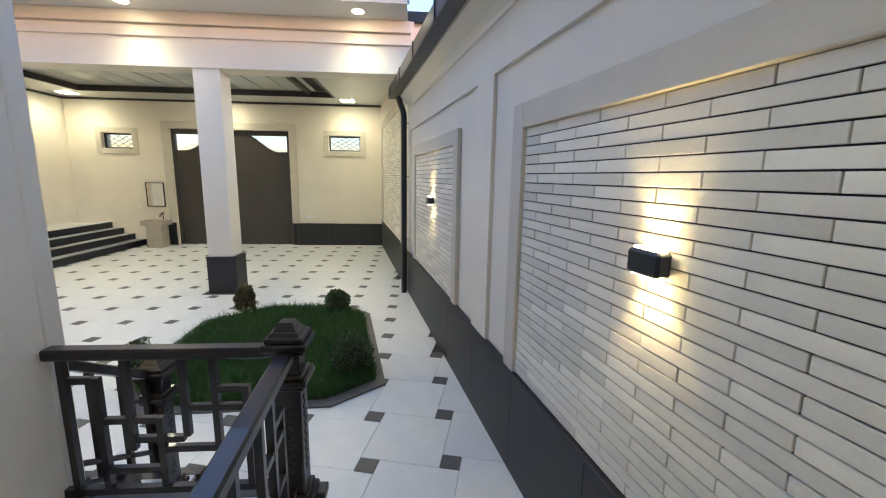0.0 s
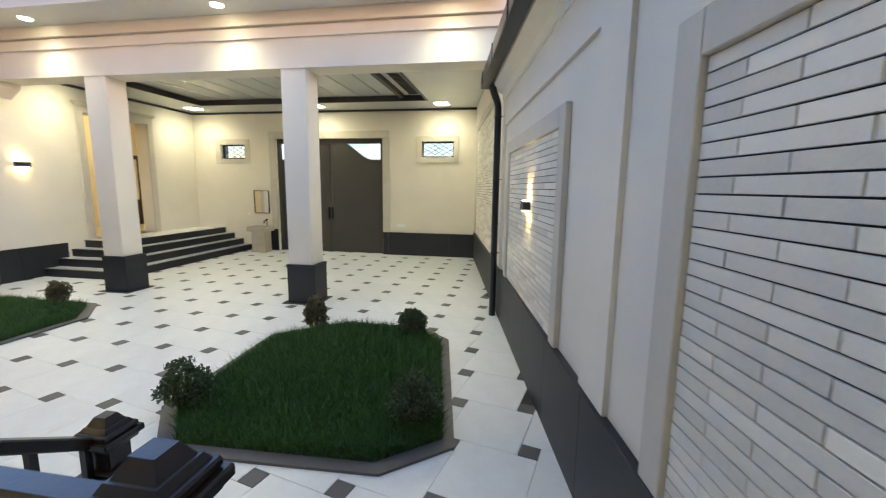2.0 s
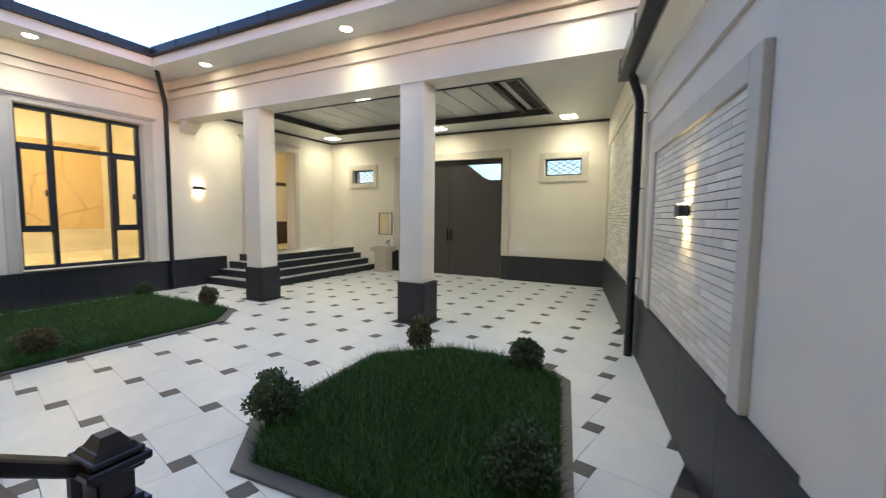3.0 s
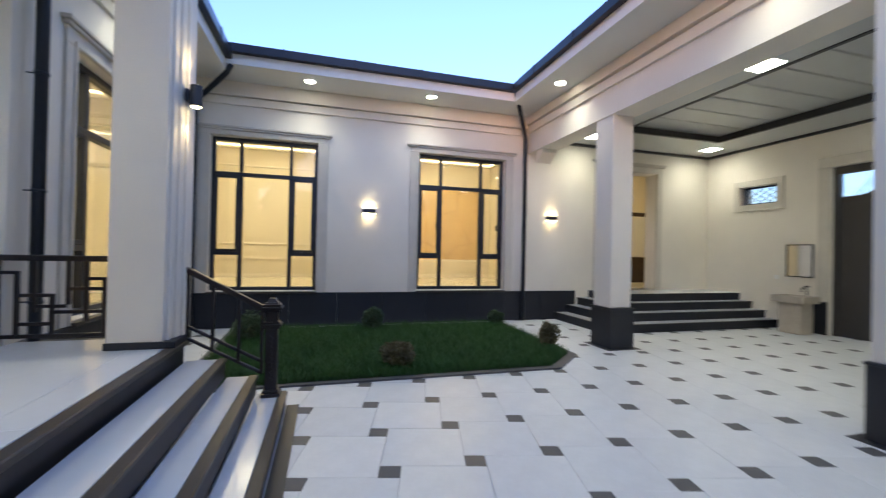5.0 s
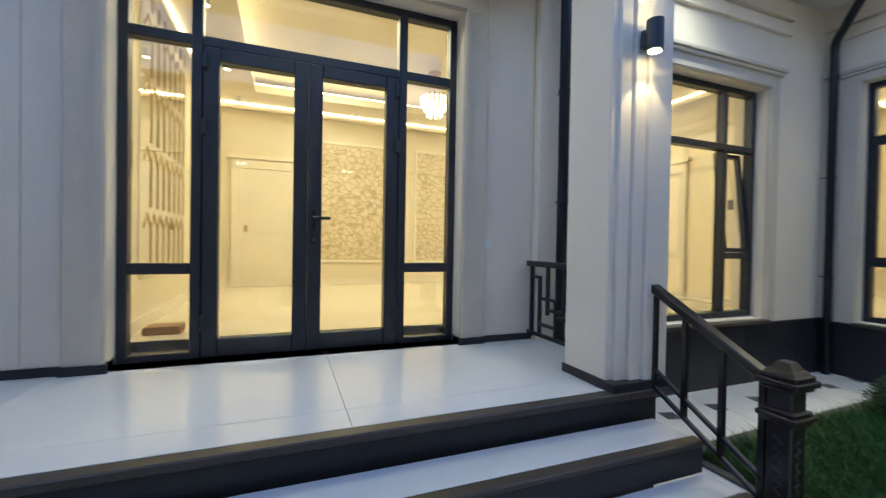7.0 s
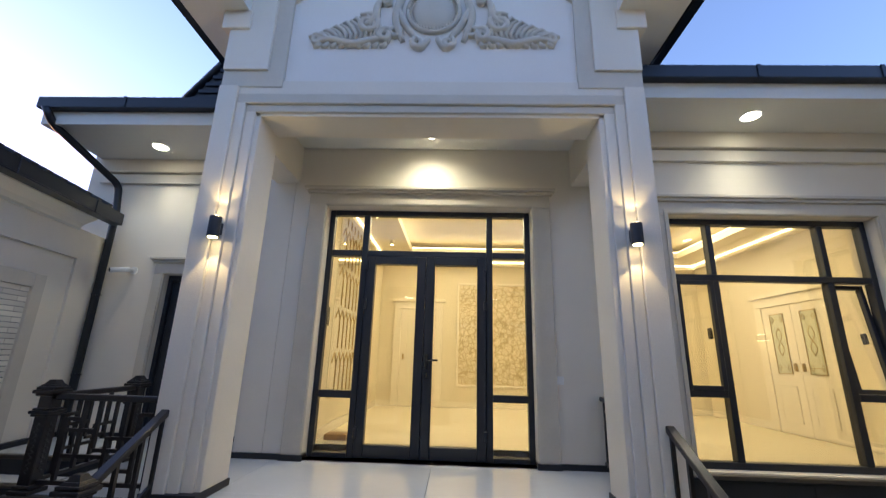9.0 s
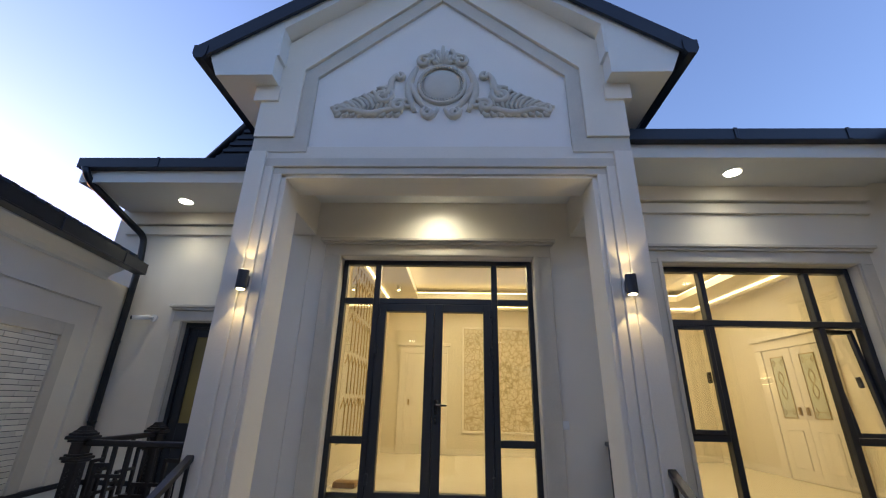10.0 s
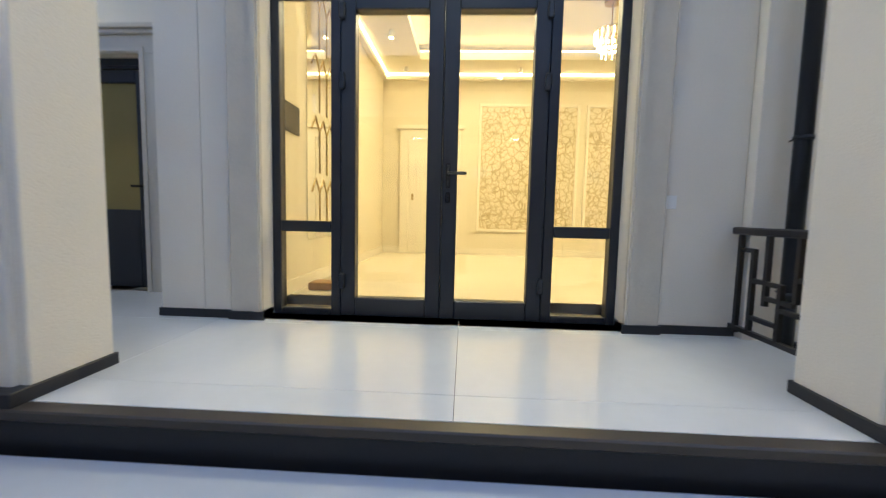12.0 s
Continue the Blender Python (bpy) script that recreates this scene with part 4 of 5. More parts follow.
pipe("downpipe", bend((1.46, 0.84, 4.52), (1.44, 0.74, 4.36), (1.20, -0.12, 3.92), (1.17, -0.15, 3.5), (1.17, -0.15, 0.70)), Matrix(), 0.045, [(1.17, -0.15, z, 0, -0.08) for z in (1.4, 2.4)])
pipe("downpipe", bend((-5.23, 1.28, 4.45), (-5.23, 1.18, 4.30), (-5.23, 0.70, 4.0), (-5.23, 0.70, 0.01)), Matrix(), 0.045, [(-5.23, 0.70, z, 0, -0.1) for z in (1.0, 1.9, 2.85)])

# ---- railings
def post(x, y, z0, h, s=0.10):
    root = thing("rail_post", "square dark iron newel post with a stepped cap", "newel post", Matrix.Translation((x, y, z0)), "railing posts")
    part("shaft", boxes((-s / 2, -s / 2, 0.05, s / 2, s / 2, h - 0.10), bevel=0.006), IRON, root)
    part("base", boxes((-s * 0.8, -s * 0.8, 0, s * 0.8, s * 0.8, 0.03), (-s * 0.65, -s * 0.65, 0.031, s * 0.65, s * 0.65, 0.06), bevel=0.005), IRON, root)
    part("collar", boxes((-s * 0.8, -s * 0.8, h - 0.245, s * 0.8, s * 0.8, h - 0.222), (-s * 0.68, -s * 0.68, h - 0.265, s * 0.68, s * 0.68, h - 0.246), (-s * 0.66, -s * 0.66, h - 0.221, s * 0.66, s * 0.66, h - 0.205), bevel=0.004), IRON, root)
    bm = boxes((-s * 0.85, -s * 0.85, h - 0.10, s * 0.85, s * 0.85, h - 0.072), (-s * 0.70, -s * 0.70, h - 0.119, s * 0.70, s * 0.70, h - 0.101), (-s * 0.72, -s * 0.72, h - 0.071, s * 0.72, s * 0.72, h - 0.05), bevel=0.005)
    bmesh.ops.create_cone(bm, cap_ends=True, segments=4, radius1=s * 0.84, radius2=s * 0.70, depth=0.016, matrix=Matrix.Translation((0, 0, h - 0.041)) @ Matrix.Rotation(math.pi / 4, 4, "Z"))
    bmesh.ops.create_cone(bm, cap_ends=True, segments=4, radius1=s * 0.62, radius2=s * 0.36, depth=0.033, matrix=Matrix.Translation((0, 0, h - 0.0165)) @ Matrix.Rotation(math.pi / 4, 4, "Z"))
    part("cap", bm, IRON, root)
    bm = bmesh.new()
    for k in range(9):
        for d, (ax, ay) in enumerate(((0, 1), (0, -1), (1, 0), (-1, 0))):
            z = 0.14 + k * (h - 0.45) / 9
            c = Vector((ax * s * 0.5, ay * s * 0.5, z))
            t = Vector((ay, ax, 0))
            tube(bm, [c + t * 0.018 * math.sin(i * 1.05) + Vector((0, 0, i * 0.006)) for i in range(7)], 0.004, 5)
    tagged(part("relief", bm, IRON, root), kind="stuff")
    return root


def railing(name, a, b, ztop, zbot, first=True, label="dark iron railing with a geometric key pattern"):
    """Level railing from a to b with a meander of square bars."""
    a, b = Vector((*a, 0)), Vector((*b, 0))
    L = (b - a).length
    ang = math.degrees(math.atan2(b.y - a.y, b.x - a.x))
    root = thing(name, label, "railing", pose(a.x, a.y, 0, 0, 0, ang))
    part("handrail", boxes((0, -0.032, ztop - 0.045, L, 0.032, ztop), bevel=0.008), IRON, root)
    part("bottom_rail", boxes((0, -0.014, zbot + 0.06, L, 0.014, zbot + 0.088)), IRON, root)
    n = max(1, round(L / 0.62))
    W = L / n
    h = ztop - 0.045 - zbot - 0.088
    z0 = zbot + 0.088
    q = 0.013
    for k in range(n):
        x = k * W
        for u, lo, hi in ((0.06, -0.08, 1.0), (0.20, 0.0, 0.86), (0.33, 0.30, 1.0), (0.46, 0.0, 0.55), (0.58, 0.40, 1.0), (0.72, 0.16, 1.0), (0.86, 0.0, 0.78)):
            part("baluster", boxes((x + u * W - q, -q, z0 + lo * h, x + u * W + q, q, z0 + hi * h)), IRON, root)
        for u, v, lev in ((0.06, 0.20, 0.84), (0.20, 0.46, 0.53), (0.33, 0.58, 0.38), (0.46, 0.86, 0.30), (0.58, 0.86, 0.62), (0.20, 0.46, 0.14), (0.72, 0.86, 0.76)):
            part("key_bar", boxes((x + u * W + q, -q + 0.0015, z0 + lev * h - q, x + v * W - q, q - 0.0015, z0 + lev * h + q)), IRON, root)
    return root


def stair_rail(name, x, y0, z0, y1, z1, drop=0.30):
    root = thing(name, "sloping dark iron stair rail with twin lower bars", "stair rail", group="porch stair rails")

    def beam(za, zb, w, h, ya=y0, yb=y1):
        ang = math.atan2(zb - za, yb - ya)
        L = math.hypot(zb - za, yb - ya)
        return box(bmesh.new(), -w / 2, 0, -h, w / 2, L, 0, 0.006, Matrix.Translation((x, ya, za)) @ Matrix.Rotation(ang, 4, "X"))
    part("handrail", beam(z0, z1, 0.065, 0.045), IRON, root)
    part("lower_bar", beam(z0 - 0.48, z1 - 0.48, 0.026, 0.026), IRON, root)
    part("lower_bar", beam(z0 - 0.58, z1 - 0.58, 0.026, 0.026), IRON, root)
    for k in (0.06, 0.36, 0.68, 0.97):
        y, z = y0 + k * (y1 - y0), z0 + k * (z1 - z0)
        part("baluster", boxes((x - 0.013, y - 0.013, z - 0.60, x + 0.013, y + 0.013, z - 0.035)), IRON, root)


FX, FY = -0.405, 1.735
post(FX, FY, PF, 0.79)
post(-0.34, 0.77, PF, 0.78)
railing("railing", (-1.31, FY), (FX - 0.055, FY), 1.38, PF)
railing("railing", (-0.344, 0.825), (FX + 0.004, FY - 0.055), 1.38, PF)
railing("railing", (-5.02, 0.53), (-5.02, 1.38), 1.385, PF)
post(-5.06, 2.50, R, 0.86)
post(-1.37, 2.44, R, 0.85)
stair_rail("stair_rail", -5.04, 1.80, 1.32, 2.44, 0.965)
stair_rail("stair_rail", -1.385, 1.80, 1.32, 2.38, 0.965)

# ---- planted beds
def inside(x, y, poly):
    c = False
    for (x0, y0), (x1, y1) in zip(poly, poly[1:] + poly[:1]):
        if (y0 > y) != (y1 > y) and x < (x1 - x0) * (y - y0) / (y1 - y0) + x0:
            c = not c
    return c


def bed(poly, seed, density):
    root = thing("planting_bed", "lawn bed edged with flush dark stone strips", "garden bed", COURT, "lawn beds", "structure")
    cx, cy = sum(p[0] for p in poly) / len(poly), sum(p[1] for p in poly) / len(poly)
    shrink = lambda p, d: (p[0] + (cx - p[0]) * d / math.hypot(cx - p[0], cy - p[1]), p[1] + (cy - p[1]) * d / math.hypot(cx - p[0], cy - p[1]))
    inner = [shrink(p, 0.13) for p in poly]
    for k in range(len(poly)):
        q = (k + 1) % len(poly)
        bm = bmesh.new()
        pts = [poly[k], poly[q], inner[q], inner[k]]
        lo, hi = [bm.verts.new((x, y, -0.011)) for x, y in pts], [bm.verts.new((x, y, 0.022)) for x, y in pts]
        bm.faces.new(lo[::-1]), bm.faces.new(hi)
        for i in range(4):
            bm.faces.new((lo[i], lo[(i + 1) % 4], hi[(i + 1) % 4], hi[i]))
        bmesh.ops.recalc_face_normals(bm, faces=bm.faces)
        part("edging", bm, INSERT, root, "dark grey stone edging")
    bm = bmesh.new()
    bm.faces.new([bm.verts.new((x, y, 0.018)) for x, y in inner])
    bm.normal_update()
    part("soil", bm, SOIL, root)
    rng = np.random.default_rng(seed)
    x0, x1 = min(p[0] for p in inner), max(p[0] for p in inner)
    y0, y1 = min(p[1] for p in inner), max(p[1] for p in inner)
    n = int((x1 - x0) * (y1 - y0) * density)
    P = np.stack([rng.uniform(x0, x1, n), rng.uniform(y0, y1, n)], 1)
    P = P[[inside(a, b, inner) for a, b in P]]
    n = len(P)
    ang, lean, hgt, w = rng.uniform(0, math.tau, n), rng.normal(0, 0.035, (n, 2)), rng.gamma(9, 0.0095, n), rng.uniform(0.002, 0.004, n)
    dx, dy = np.cos(ang) * w, np.sin(ang) * w
    V = np.zeros((n, 5, 3))
    for i, (s, k, q) in enumerate(((-1, 0, 1), (1, 0, 1), (-1, 0.55, 0.8), (1, 0.55, 0.8), (0, 1, 0))):
        V[:, i, 0], V[:, i, 1], V[:, i, 2] = P[:, 0] + s * dx * q + lean[:, 0] * k * k * 1.6, P[:, 1] + s * dy * q + lean[:, 1] * k * k * 1.6, 0.016 + hgt * k
    base = np.arange(n)[:, None] * 5
    faces = np.concatenate([(base + np.array([[0, 1, 3]])), (base + np.array([[0, 3, 2]])), (base + np.array([[2, 3, 4]]))]).tolist()
    me = bpy.data.meshes.new("grass")
    me.from_pydata(V.reshape(-1, 3).tolist(), [], faces)
    me.materials.append(GRASS)
    g = new("grass", me)
    g.matrix_basis = COURT.copy()
    tagged(g, "thick dark green lawn grass", "grass", kind="stuff")


def bush(x, y, r, h, seed, mat=LEAF, label="small round clipped box bush on the lawn"):
    root = thing("bush", label, "bush", COURT @ Matrix.Translation((x, y, 0.016)), "box bushes")
    rng = random.Random(seed)
    stems = bmesh.new()
    leaves = bmesh.new()
    for k in range(16):
        a, e = rng.uniform(0, math.tau), rng.uniform(0.05, 1.0)
        tip = Vector((math.cos(a) * r * e * 0.8, math.sin(a) * r * e * 0.8, h * rng.uniform(0.55, 0.95)))
        tube(stems, [(0, 0, 0), tip * 0.5 + Vector((0, 0, 0.03)), tip], [0.009, 0.006, 0.003], 5)
    n = 0
    bumps = [(rng.uniform(0, math.tau), rng.uniform(-0.6, 1.0), rng.uniform(0.75, 1.18)) for _ in range(22)]
    while n < 2800:
        a, s = rng.uniform(0, math.tau), rng.uniform(-0.92, 1)
        c = math.sqrt(1 - s * s)
        best = min(bumps, key=lambda q: abs((a - q[0] + math.pi) % math.tau - math.pi) * c + abs(s - q[1]))
        k = best[2] * rng.uniform(0.25, 1.02) ** 0.5
        p = Vector((math.cos(a) * c * r * k, math.sin(a) * c * r * k, h * 0.54 + s * h * 0.48 * k))
        if p.z < 0.02:
            continue
        d = Vector((math.cos(a) * c, math.sin(a) * c, s + 0.5)).normalized()
        d = (d + Vector((rng.gauss(0, 0.6), rng.gauss(0, 0.6), rng.gauss(0, 0.6)))).normalized()
        t = d.orthogonal().normalized()
        t = (Matrix.Rotation(rng.uniform(0, math.tau), 3, d) @ t)
        L, W = rng.uniform(0.022, 0.038), rng.uniform(0.009, 0.014)
        q = d.cross(t)
        leaves.faces.new([leaves.verts.new(v) for v in (p, p + d * L * 0.5 + q * W, p + d * L + t * 0.004, p + d * L * 0.5 - q * W)])
        n += 1
    part("stem", stems, BARK, root)
    part("leaves", leaves, mat, root)


bed([(-0.40, 3.47), (0.07, 3.86), (-0.31, 6.02), (-0.75, 6.42), (-1.85, 6.42), (-2.62, 5.75), (-2.55, 3.95), (-2.08, 3.40)], 3, 9000)
bed([(-5.62, 1.35), (-5.62, 5.85), (-6.20, 6.48), (-8.75, 6.48), (-8.95, 6.2), (-8.95, 1.25)], 4, 6500)
for i, (x, y, r, h, mt) in enumerate(((-2.30, 3.95, 0.21, 0.42, 0), (-0.31, 4.08, 0.21, 0.44, 0), (-0.80, 6.08, 0.17, 0.36, 0), (-2.17, 6.10, 0.16, 0.43, 1), (-8.5, 3.72, 0.17, 0.42, 0), (-8.62, 6.22, 0.15, 0.30, 0), (-6.70, 6.28, 0.16, 0.38, 1), (-5.99, 3.76, 0.19, 0.36, 1), (-7.9, 1.75, 0.26, 0.45, 0))):
    bush(x, y, r, h, 20 + i, LEAF2 if mt else LEAF, "small box bush with bronze-tinged leaves on the lawn" if mt else "small round clipped box bush on the lawn")

# ---- gable ornament
def curl(cx, cz, r0, r1, a0, turns, n=26):
    return [(cx + (r0 + (r1 - r0) * i / n) * math.cos(a0 + turns * math.tau * i / n), cz + (r0 + (r1 - r0) * i / n) * math.sin(a0 + turns * math.tau * i / n)) for i in range(n + 1)]


def relief(bm, pts, r, y=1.705, taper=True):
    n = len(pts)
    rad = [r * (0.45 + 0.55 * math.sin(math.pi * (0.12 + 0.8 * i / (n - 1)))) if taper else r for i in range(n)]
    tube(bm, [(x, y, z) for x, z in pts], rad, 8)


OX, OZ = CX, 4.98
root = thing("gable_ornament", "carved plaster cartouche with a round medallion and scroll wings", "ornament", Matrix.Translation((OX - 0.02, 1.766, OZ - 0.02)) @ Matrix.Diagonal((0.79, 1, 0.79, 1)) @ Matrix.Translation((-OX, -1.70, -OZ)))
bm = bmesh.new()
bmesh.ops.create_uvsphere(bm, u_segments=32, v_segments=12, radius=1, matrix=Matrix.Translation((OX, 1.70, OZ)) @ Matrix.Diagonal((0.27, 0.055, 0.27, 1)))
for f in bm.faces:
    f.smooth = True
part("medallion", bm, STONE, root)
bm = bmesh.new()
tube(bm, [(OX + 0.315 * math.cos(k * math.tau / 40), 1.715, OZ + 0.315 * math.sin(k * math.tau / 40)) for k in range(41)], 0.030, 8)
for k in range(44):
    a = k * math.tau / 44
    bmesh.ops.create_icosphere(bm, subdivisions=1, radius=0.019, matrix=Matrix.Translation((OX + 0.288 * math.cos(a), 1.735, OZ + 0.288 * math.sin(a))))
part("beaded_ring", bm, STONE, root)
bm = bmesh.new()
for s in (-1, 1):
    relief(bm, [(OX + s * (0.36 + 0.10 * math.sin(q * math.pi)), OZ + 0.30 - 0.75 * q) for q in np.linspace(0, 1, 14)], 0.055)
    relief(bm, [(OX + s * (0.45 - 0.26 * q ** 1.6), OZ + 0.10 - 0.52 * q) for q in np.linspace(0, 1, 12)], 0.05)
    relief(bm, [(OX + s * (x - OX), z) for x, z in curl(OX + 0.19, OZ + 0.46, 0.085, 0.015, -0.8, 1.3)], 0.032, 1.72)
    relief(bm, [(OX + s * (x - OX), z) for x, z in curl(OX + 0.47, OZ - 0.30, 0.09, 0.015, 2.4, 1.2)], 0.035, 1.71)
    relief(bm, [(OX + s * (x - OX), z) for x, z in curl(OX + 0.18, OZ - 0.47, 0.08, 0.012, 1.0, -1.2)], 0.040, 1.715)
    relief(bm, [(OX + s * (0.05 + 0.22 * q), OZ - 0.40 - 0.14 * math.sin(q * 3)) for q in np.linspace(0, 1, 8)], 0.045)
    relief(bm, [(OX + s * (x - OX), z) for x, z in curl(OX + 0.26, OZ + 0.40, 0.10, 0.015, 2.2, -1.3)], 0.036, 1.73)
    relief(bm, [(OX + s * (0.10 + 0.12 * q), OZ + 0.62 - 0.26 * q * q) for q in np.linspace(0, 1, 8)], 0.042)
for k in range(7):
    a = math.pi * (0.14 + 0.72 * k / 6)
    h = (0.16, 0.22, 0.27, 0.34, 0.27, 0.22, 0.16)[k]
    relief(bm, [(OX + 0.05 * math.cos(a), OZ + 0.36), (OX + 0.12 * math.cos(a), OZ + 0.36 + 0.6 * h * math.sin(a)), (OX + 0.17 * math.cos(a), OZ + 0.36 + h * math.sin(a))], 0.040)
part("cartouche_frame", bm, STONE, root)
for s in (-1, 1):
    bm = bmesh.new()
    T = lambda pts: [(OX + s * x, OZ + z) for x, z in pts]
    # rising acanthus stem with a hooked tip, two volutes, fanned leaves and a tapering foot
    relief(bm, T([(0.86 - 0.27 * q - 0.05 * math.sin(q * 5.5), -0.22 + 0.40 * q ** 1.3) for q in np.linspace(0, 1, 16)]), 0.052, 1.715)
    relief(bm, T(curl(0.585, 0.14, 0.06, 0.012, 1.2, 1.1)), 0.034, 1.72)
    relief(bm, T(curl(0.80, -0.20, 0.15, 0.02, 0.9, 1.5)), 0.044, 1.72)
    relief(bm, T(curl(0.58, -0.36, 0.10, 0.015, 2.6, -1.4)), 0.044, 1.715)
    relief(bm, T(curl(1.40, -0.43, 0.075, 0.012, 3.4, -1.3)), 0.032, 1.71)
    relief(bm, T([(0.52 + 0.94 * q, -0.45 + 0.035 * math.sin(q * 10)) for q in np.linspace(0, 1, 22)]), 0.050)
    rng = random.Random(11)
    for k in range(13):
        q = k / 12
        x, z = 0.66 + 0.70 * q, -0.44
        top = 0.36 * (1 - q) ** 1.1 + 0.07
        bow = 0.05 + 0.03 * rng.random()
        relief(bm, T([(x, z), (x - bow * 0.4, z + top * 0.35), (x + bow * 0.4, z + top * 0.7), (x + 0.11, z + top * 0.98), (x + 0.15, z + top * 0.86)]), 0.032, 1.705 + 0.012 * (k % 2))
    for k in range(9):
        q = k / 8
        relief(bm, T([(0.56 + 0.80 * q, -0.46), (0.59 + 0.80 * q, -0.51), (0.64 + 0.80 * q, -0.52)]), 0.032)
    part("scroll_wing", bm, STONE, root)

# ---- gate hall things
root = thing("washbasin", "travertine pedestal washbasin with a dark tap", "washbasin", COURT @ Matrix.Translation((-6.92, 12.05, 0)))
part("pedestal", boxes((-0.21, -0.16, 0, 0.21, 0.20, 0.62), bevel=0.008), SINKWOOD, root)
bm = boxes((-0.30, -0.24, 0.621, 0.30, -0.20, 0.76), (-0.30, 0.20, 0.621, 0.30, 0.24, 0.76), (-0.30, -0.199, 0.621, -0.26, 0.199, 0.76), (0.26, -0.199, 0.621, 0.30, 0.199, 0.76), (-0.259, -0.199, 0.621, 0.259, 0.199, 0.66), bevel=0.004)
part("basin", bm, SINKWOOD, root)
bm = tube(bmesh.new(), bend((0.08, 0.215, 0.762), (0.08, 0.215, 0.93), (0.08, 0.06, 0.93), (0.08, 0.06, 0.87)), 0.014, 10)
box(bm, 0.05, 0.19, 0.93, 0.11, 0.24, 0.965, 0.006)
part("tap", bm, CHROME, root, "dark swan-neck tap")
root = thing("wall_mirror", "rectangular mirror in a thin dark frame", "mirror", NORTHM(GY))
part("frame", boxes((6.84, 0.0, 1.12, 6.86, 0.03, 1.81), (7.32, 0.0, 1.12, 7.34, 0.03, 1.81), (6.86, 0.0, 1.12, 7.32, 0.03, 1.14), (6.86, 0.0, 1.79, 7.32, 0.03, 1.81)), CHROME, root)
part("glass", boxes((6.8605, 0.0, 1.1405, 7.3195, 0.018, 1.7895)), MIRROR, root)


def socket(m, n=1, name="wall_socket", label="white double wall socket"):
    root = thing(name, label, "socket", m)
    part("plate", boxes((-0.042 * n, 0, -0.042, 0.042 * n, 0.009, 0.042), bevel=0.003), WHITE, root)
    for k in range(n):
        bm = bmesh.new()
        x = (k - (n - 1) / 2) * 0.08
        box(bm, x - 0.028, 0.009, -0.028, x + 0.028, 0.013, 0.028, 0.003)
        part("insert", bm, WHITE, root)


socket(NORTHM(GY) @ Matrix.Translation((2.72, 0, 0.86)), 3)
socket(NORTHM(GY) @ Matrix.Translation((7.55, 0, 1.10)), 1)
socket(Matrix.Translation((-4.60, BLOCKY, 1.53)), 1, "light_switch", "white square wall switch by the entrance")
root = thing("security_camera", "white bullet camera on a wall bracket", "camera", Matrix.Translation((0.80, EASTY, 2.74)))
bm = bmesh.new()
bmesh.ops.create_cone(bm, cap_ends=True, segments=18, radius1=0.05, radius2=0.05, depth=0.02, matrix=Matrix.Translation((0, 0.01, 0)) @ Matrix.Rotation(math.pi / 2, 4, "X"))
tube(bm, [(0, 0.02, 0), (0.02, 0.07, 0.0), (0.04, 0.10, 0.0)], 0.018, 10)
part("bracket", bm, WHITE, root)
part("body", tube(bmesh.new(), [(0.0, 0.08, 0.0), (0.16, 0.20, -0.03)], 0.033, 16), WHITE, root)
part("lens", tube(bmesh.new(), [(0.158, 0.199, -0.0295), (0.172, 0.209, -0.032)], 0.026, 16), CHROME, root, "black lens")

# ---- west passage behind the gate hall
PX = WX - 0.35
solid("wall_passage", boxes((PX - 2.2, 8.5, 0.0, PX - 2.0, 13.6, 4.2), (PX - 2.0, 8.40, 0.0, PX - 0.001, 8.5, 4.2), (PX - 2.0, 13.5, 0.0, PX - 0.001, 13.6, 4.2), (PX - 0.1, 12.81, 0.0, PX - 0.001, 13.5, 4.2)), CREAMWALL, "warm cream passage walls", "wall", COURT)
solid("floor_passage", boxes((PX - 2.0, 8.5, 0.0, PX, 13.5, HALLZ), (PX, 9.15, 0.0, WX - 0.001, 10.8, HALLZ)), INFLOOR, "cream tiled passage floor", "floor", COURT)
solid("ceiling_passage", boxes((PX - 2.2, 8.40, 4.2, PX, 13.6, 4.3)), SOFFIT, "white passage ceiling", "ceiling", COURT)
root = thing("door_4", "half-glazed dark passage door, closed", "door", COURT @ pose(PX - 1.99, 11.75, HALLZ, 0, 0, -90), kind="structure")
part("door_leaf", boxes((-1.0, 0, 0, -0.88, 0.05, 2.2), (-0.12, 0, 0, 0, 0.05, 2.2), (-0.88, 0, 0, -0.12, 0.05, 0.8), (-0.88, 0, 2.08, -0.12, 0.05, 2.2), bevel=0.005), WOODDARK, root)
part("pane", boxes((-0.885, 0.02, 0.795, -0.115, 0.03, 2.085)), WHITE, root, "pale frosted glass")
part("door_handle", boxes((-0.10, 0.051, 1.0, -0.07, 0.08, 1.12), bevel=0.004), CHROME, root)
lamp_area(COURT @ pose(PX - 0.9, 11.0, 4.15), 0.5, 0.5, 15, (1.0, 0.76, 0.40))

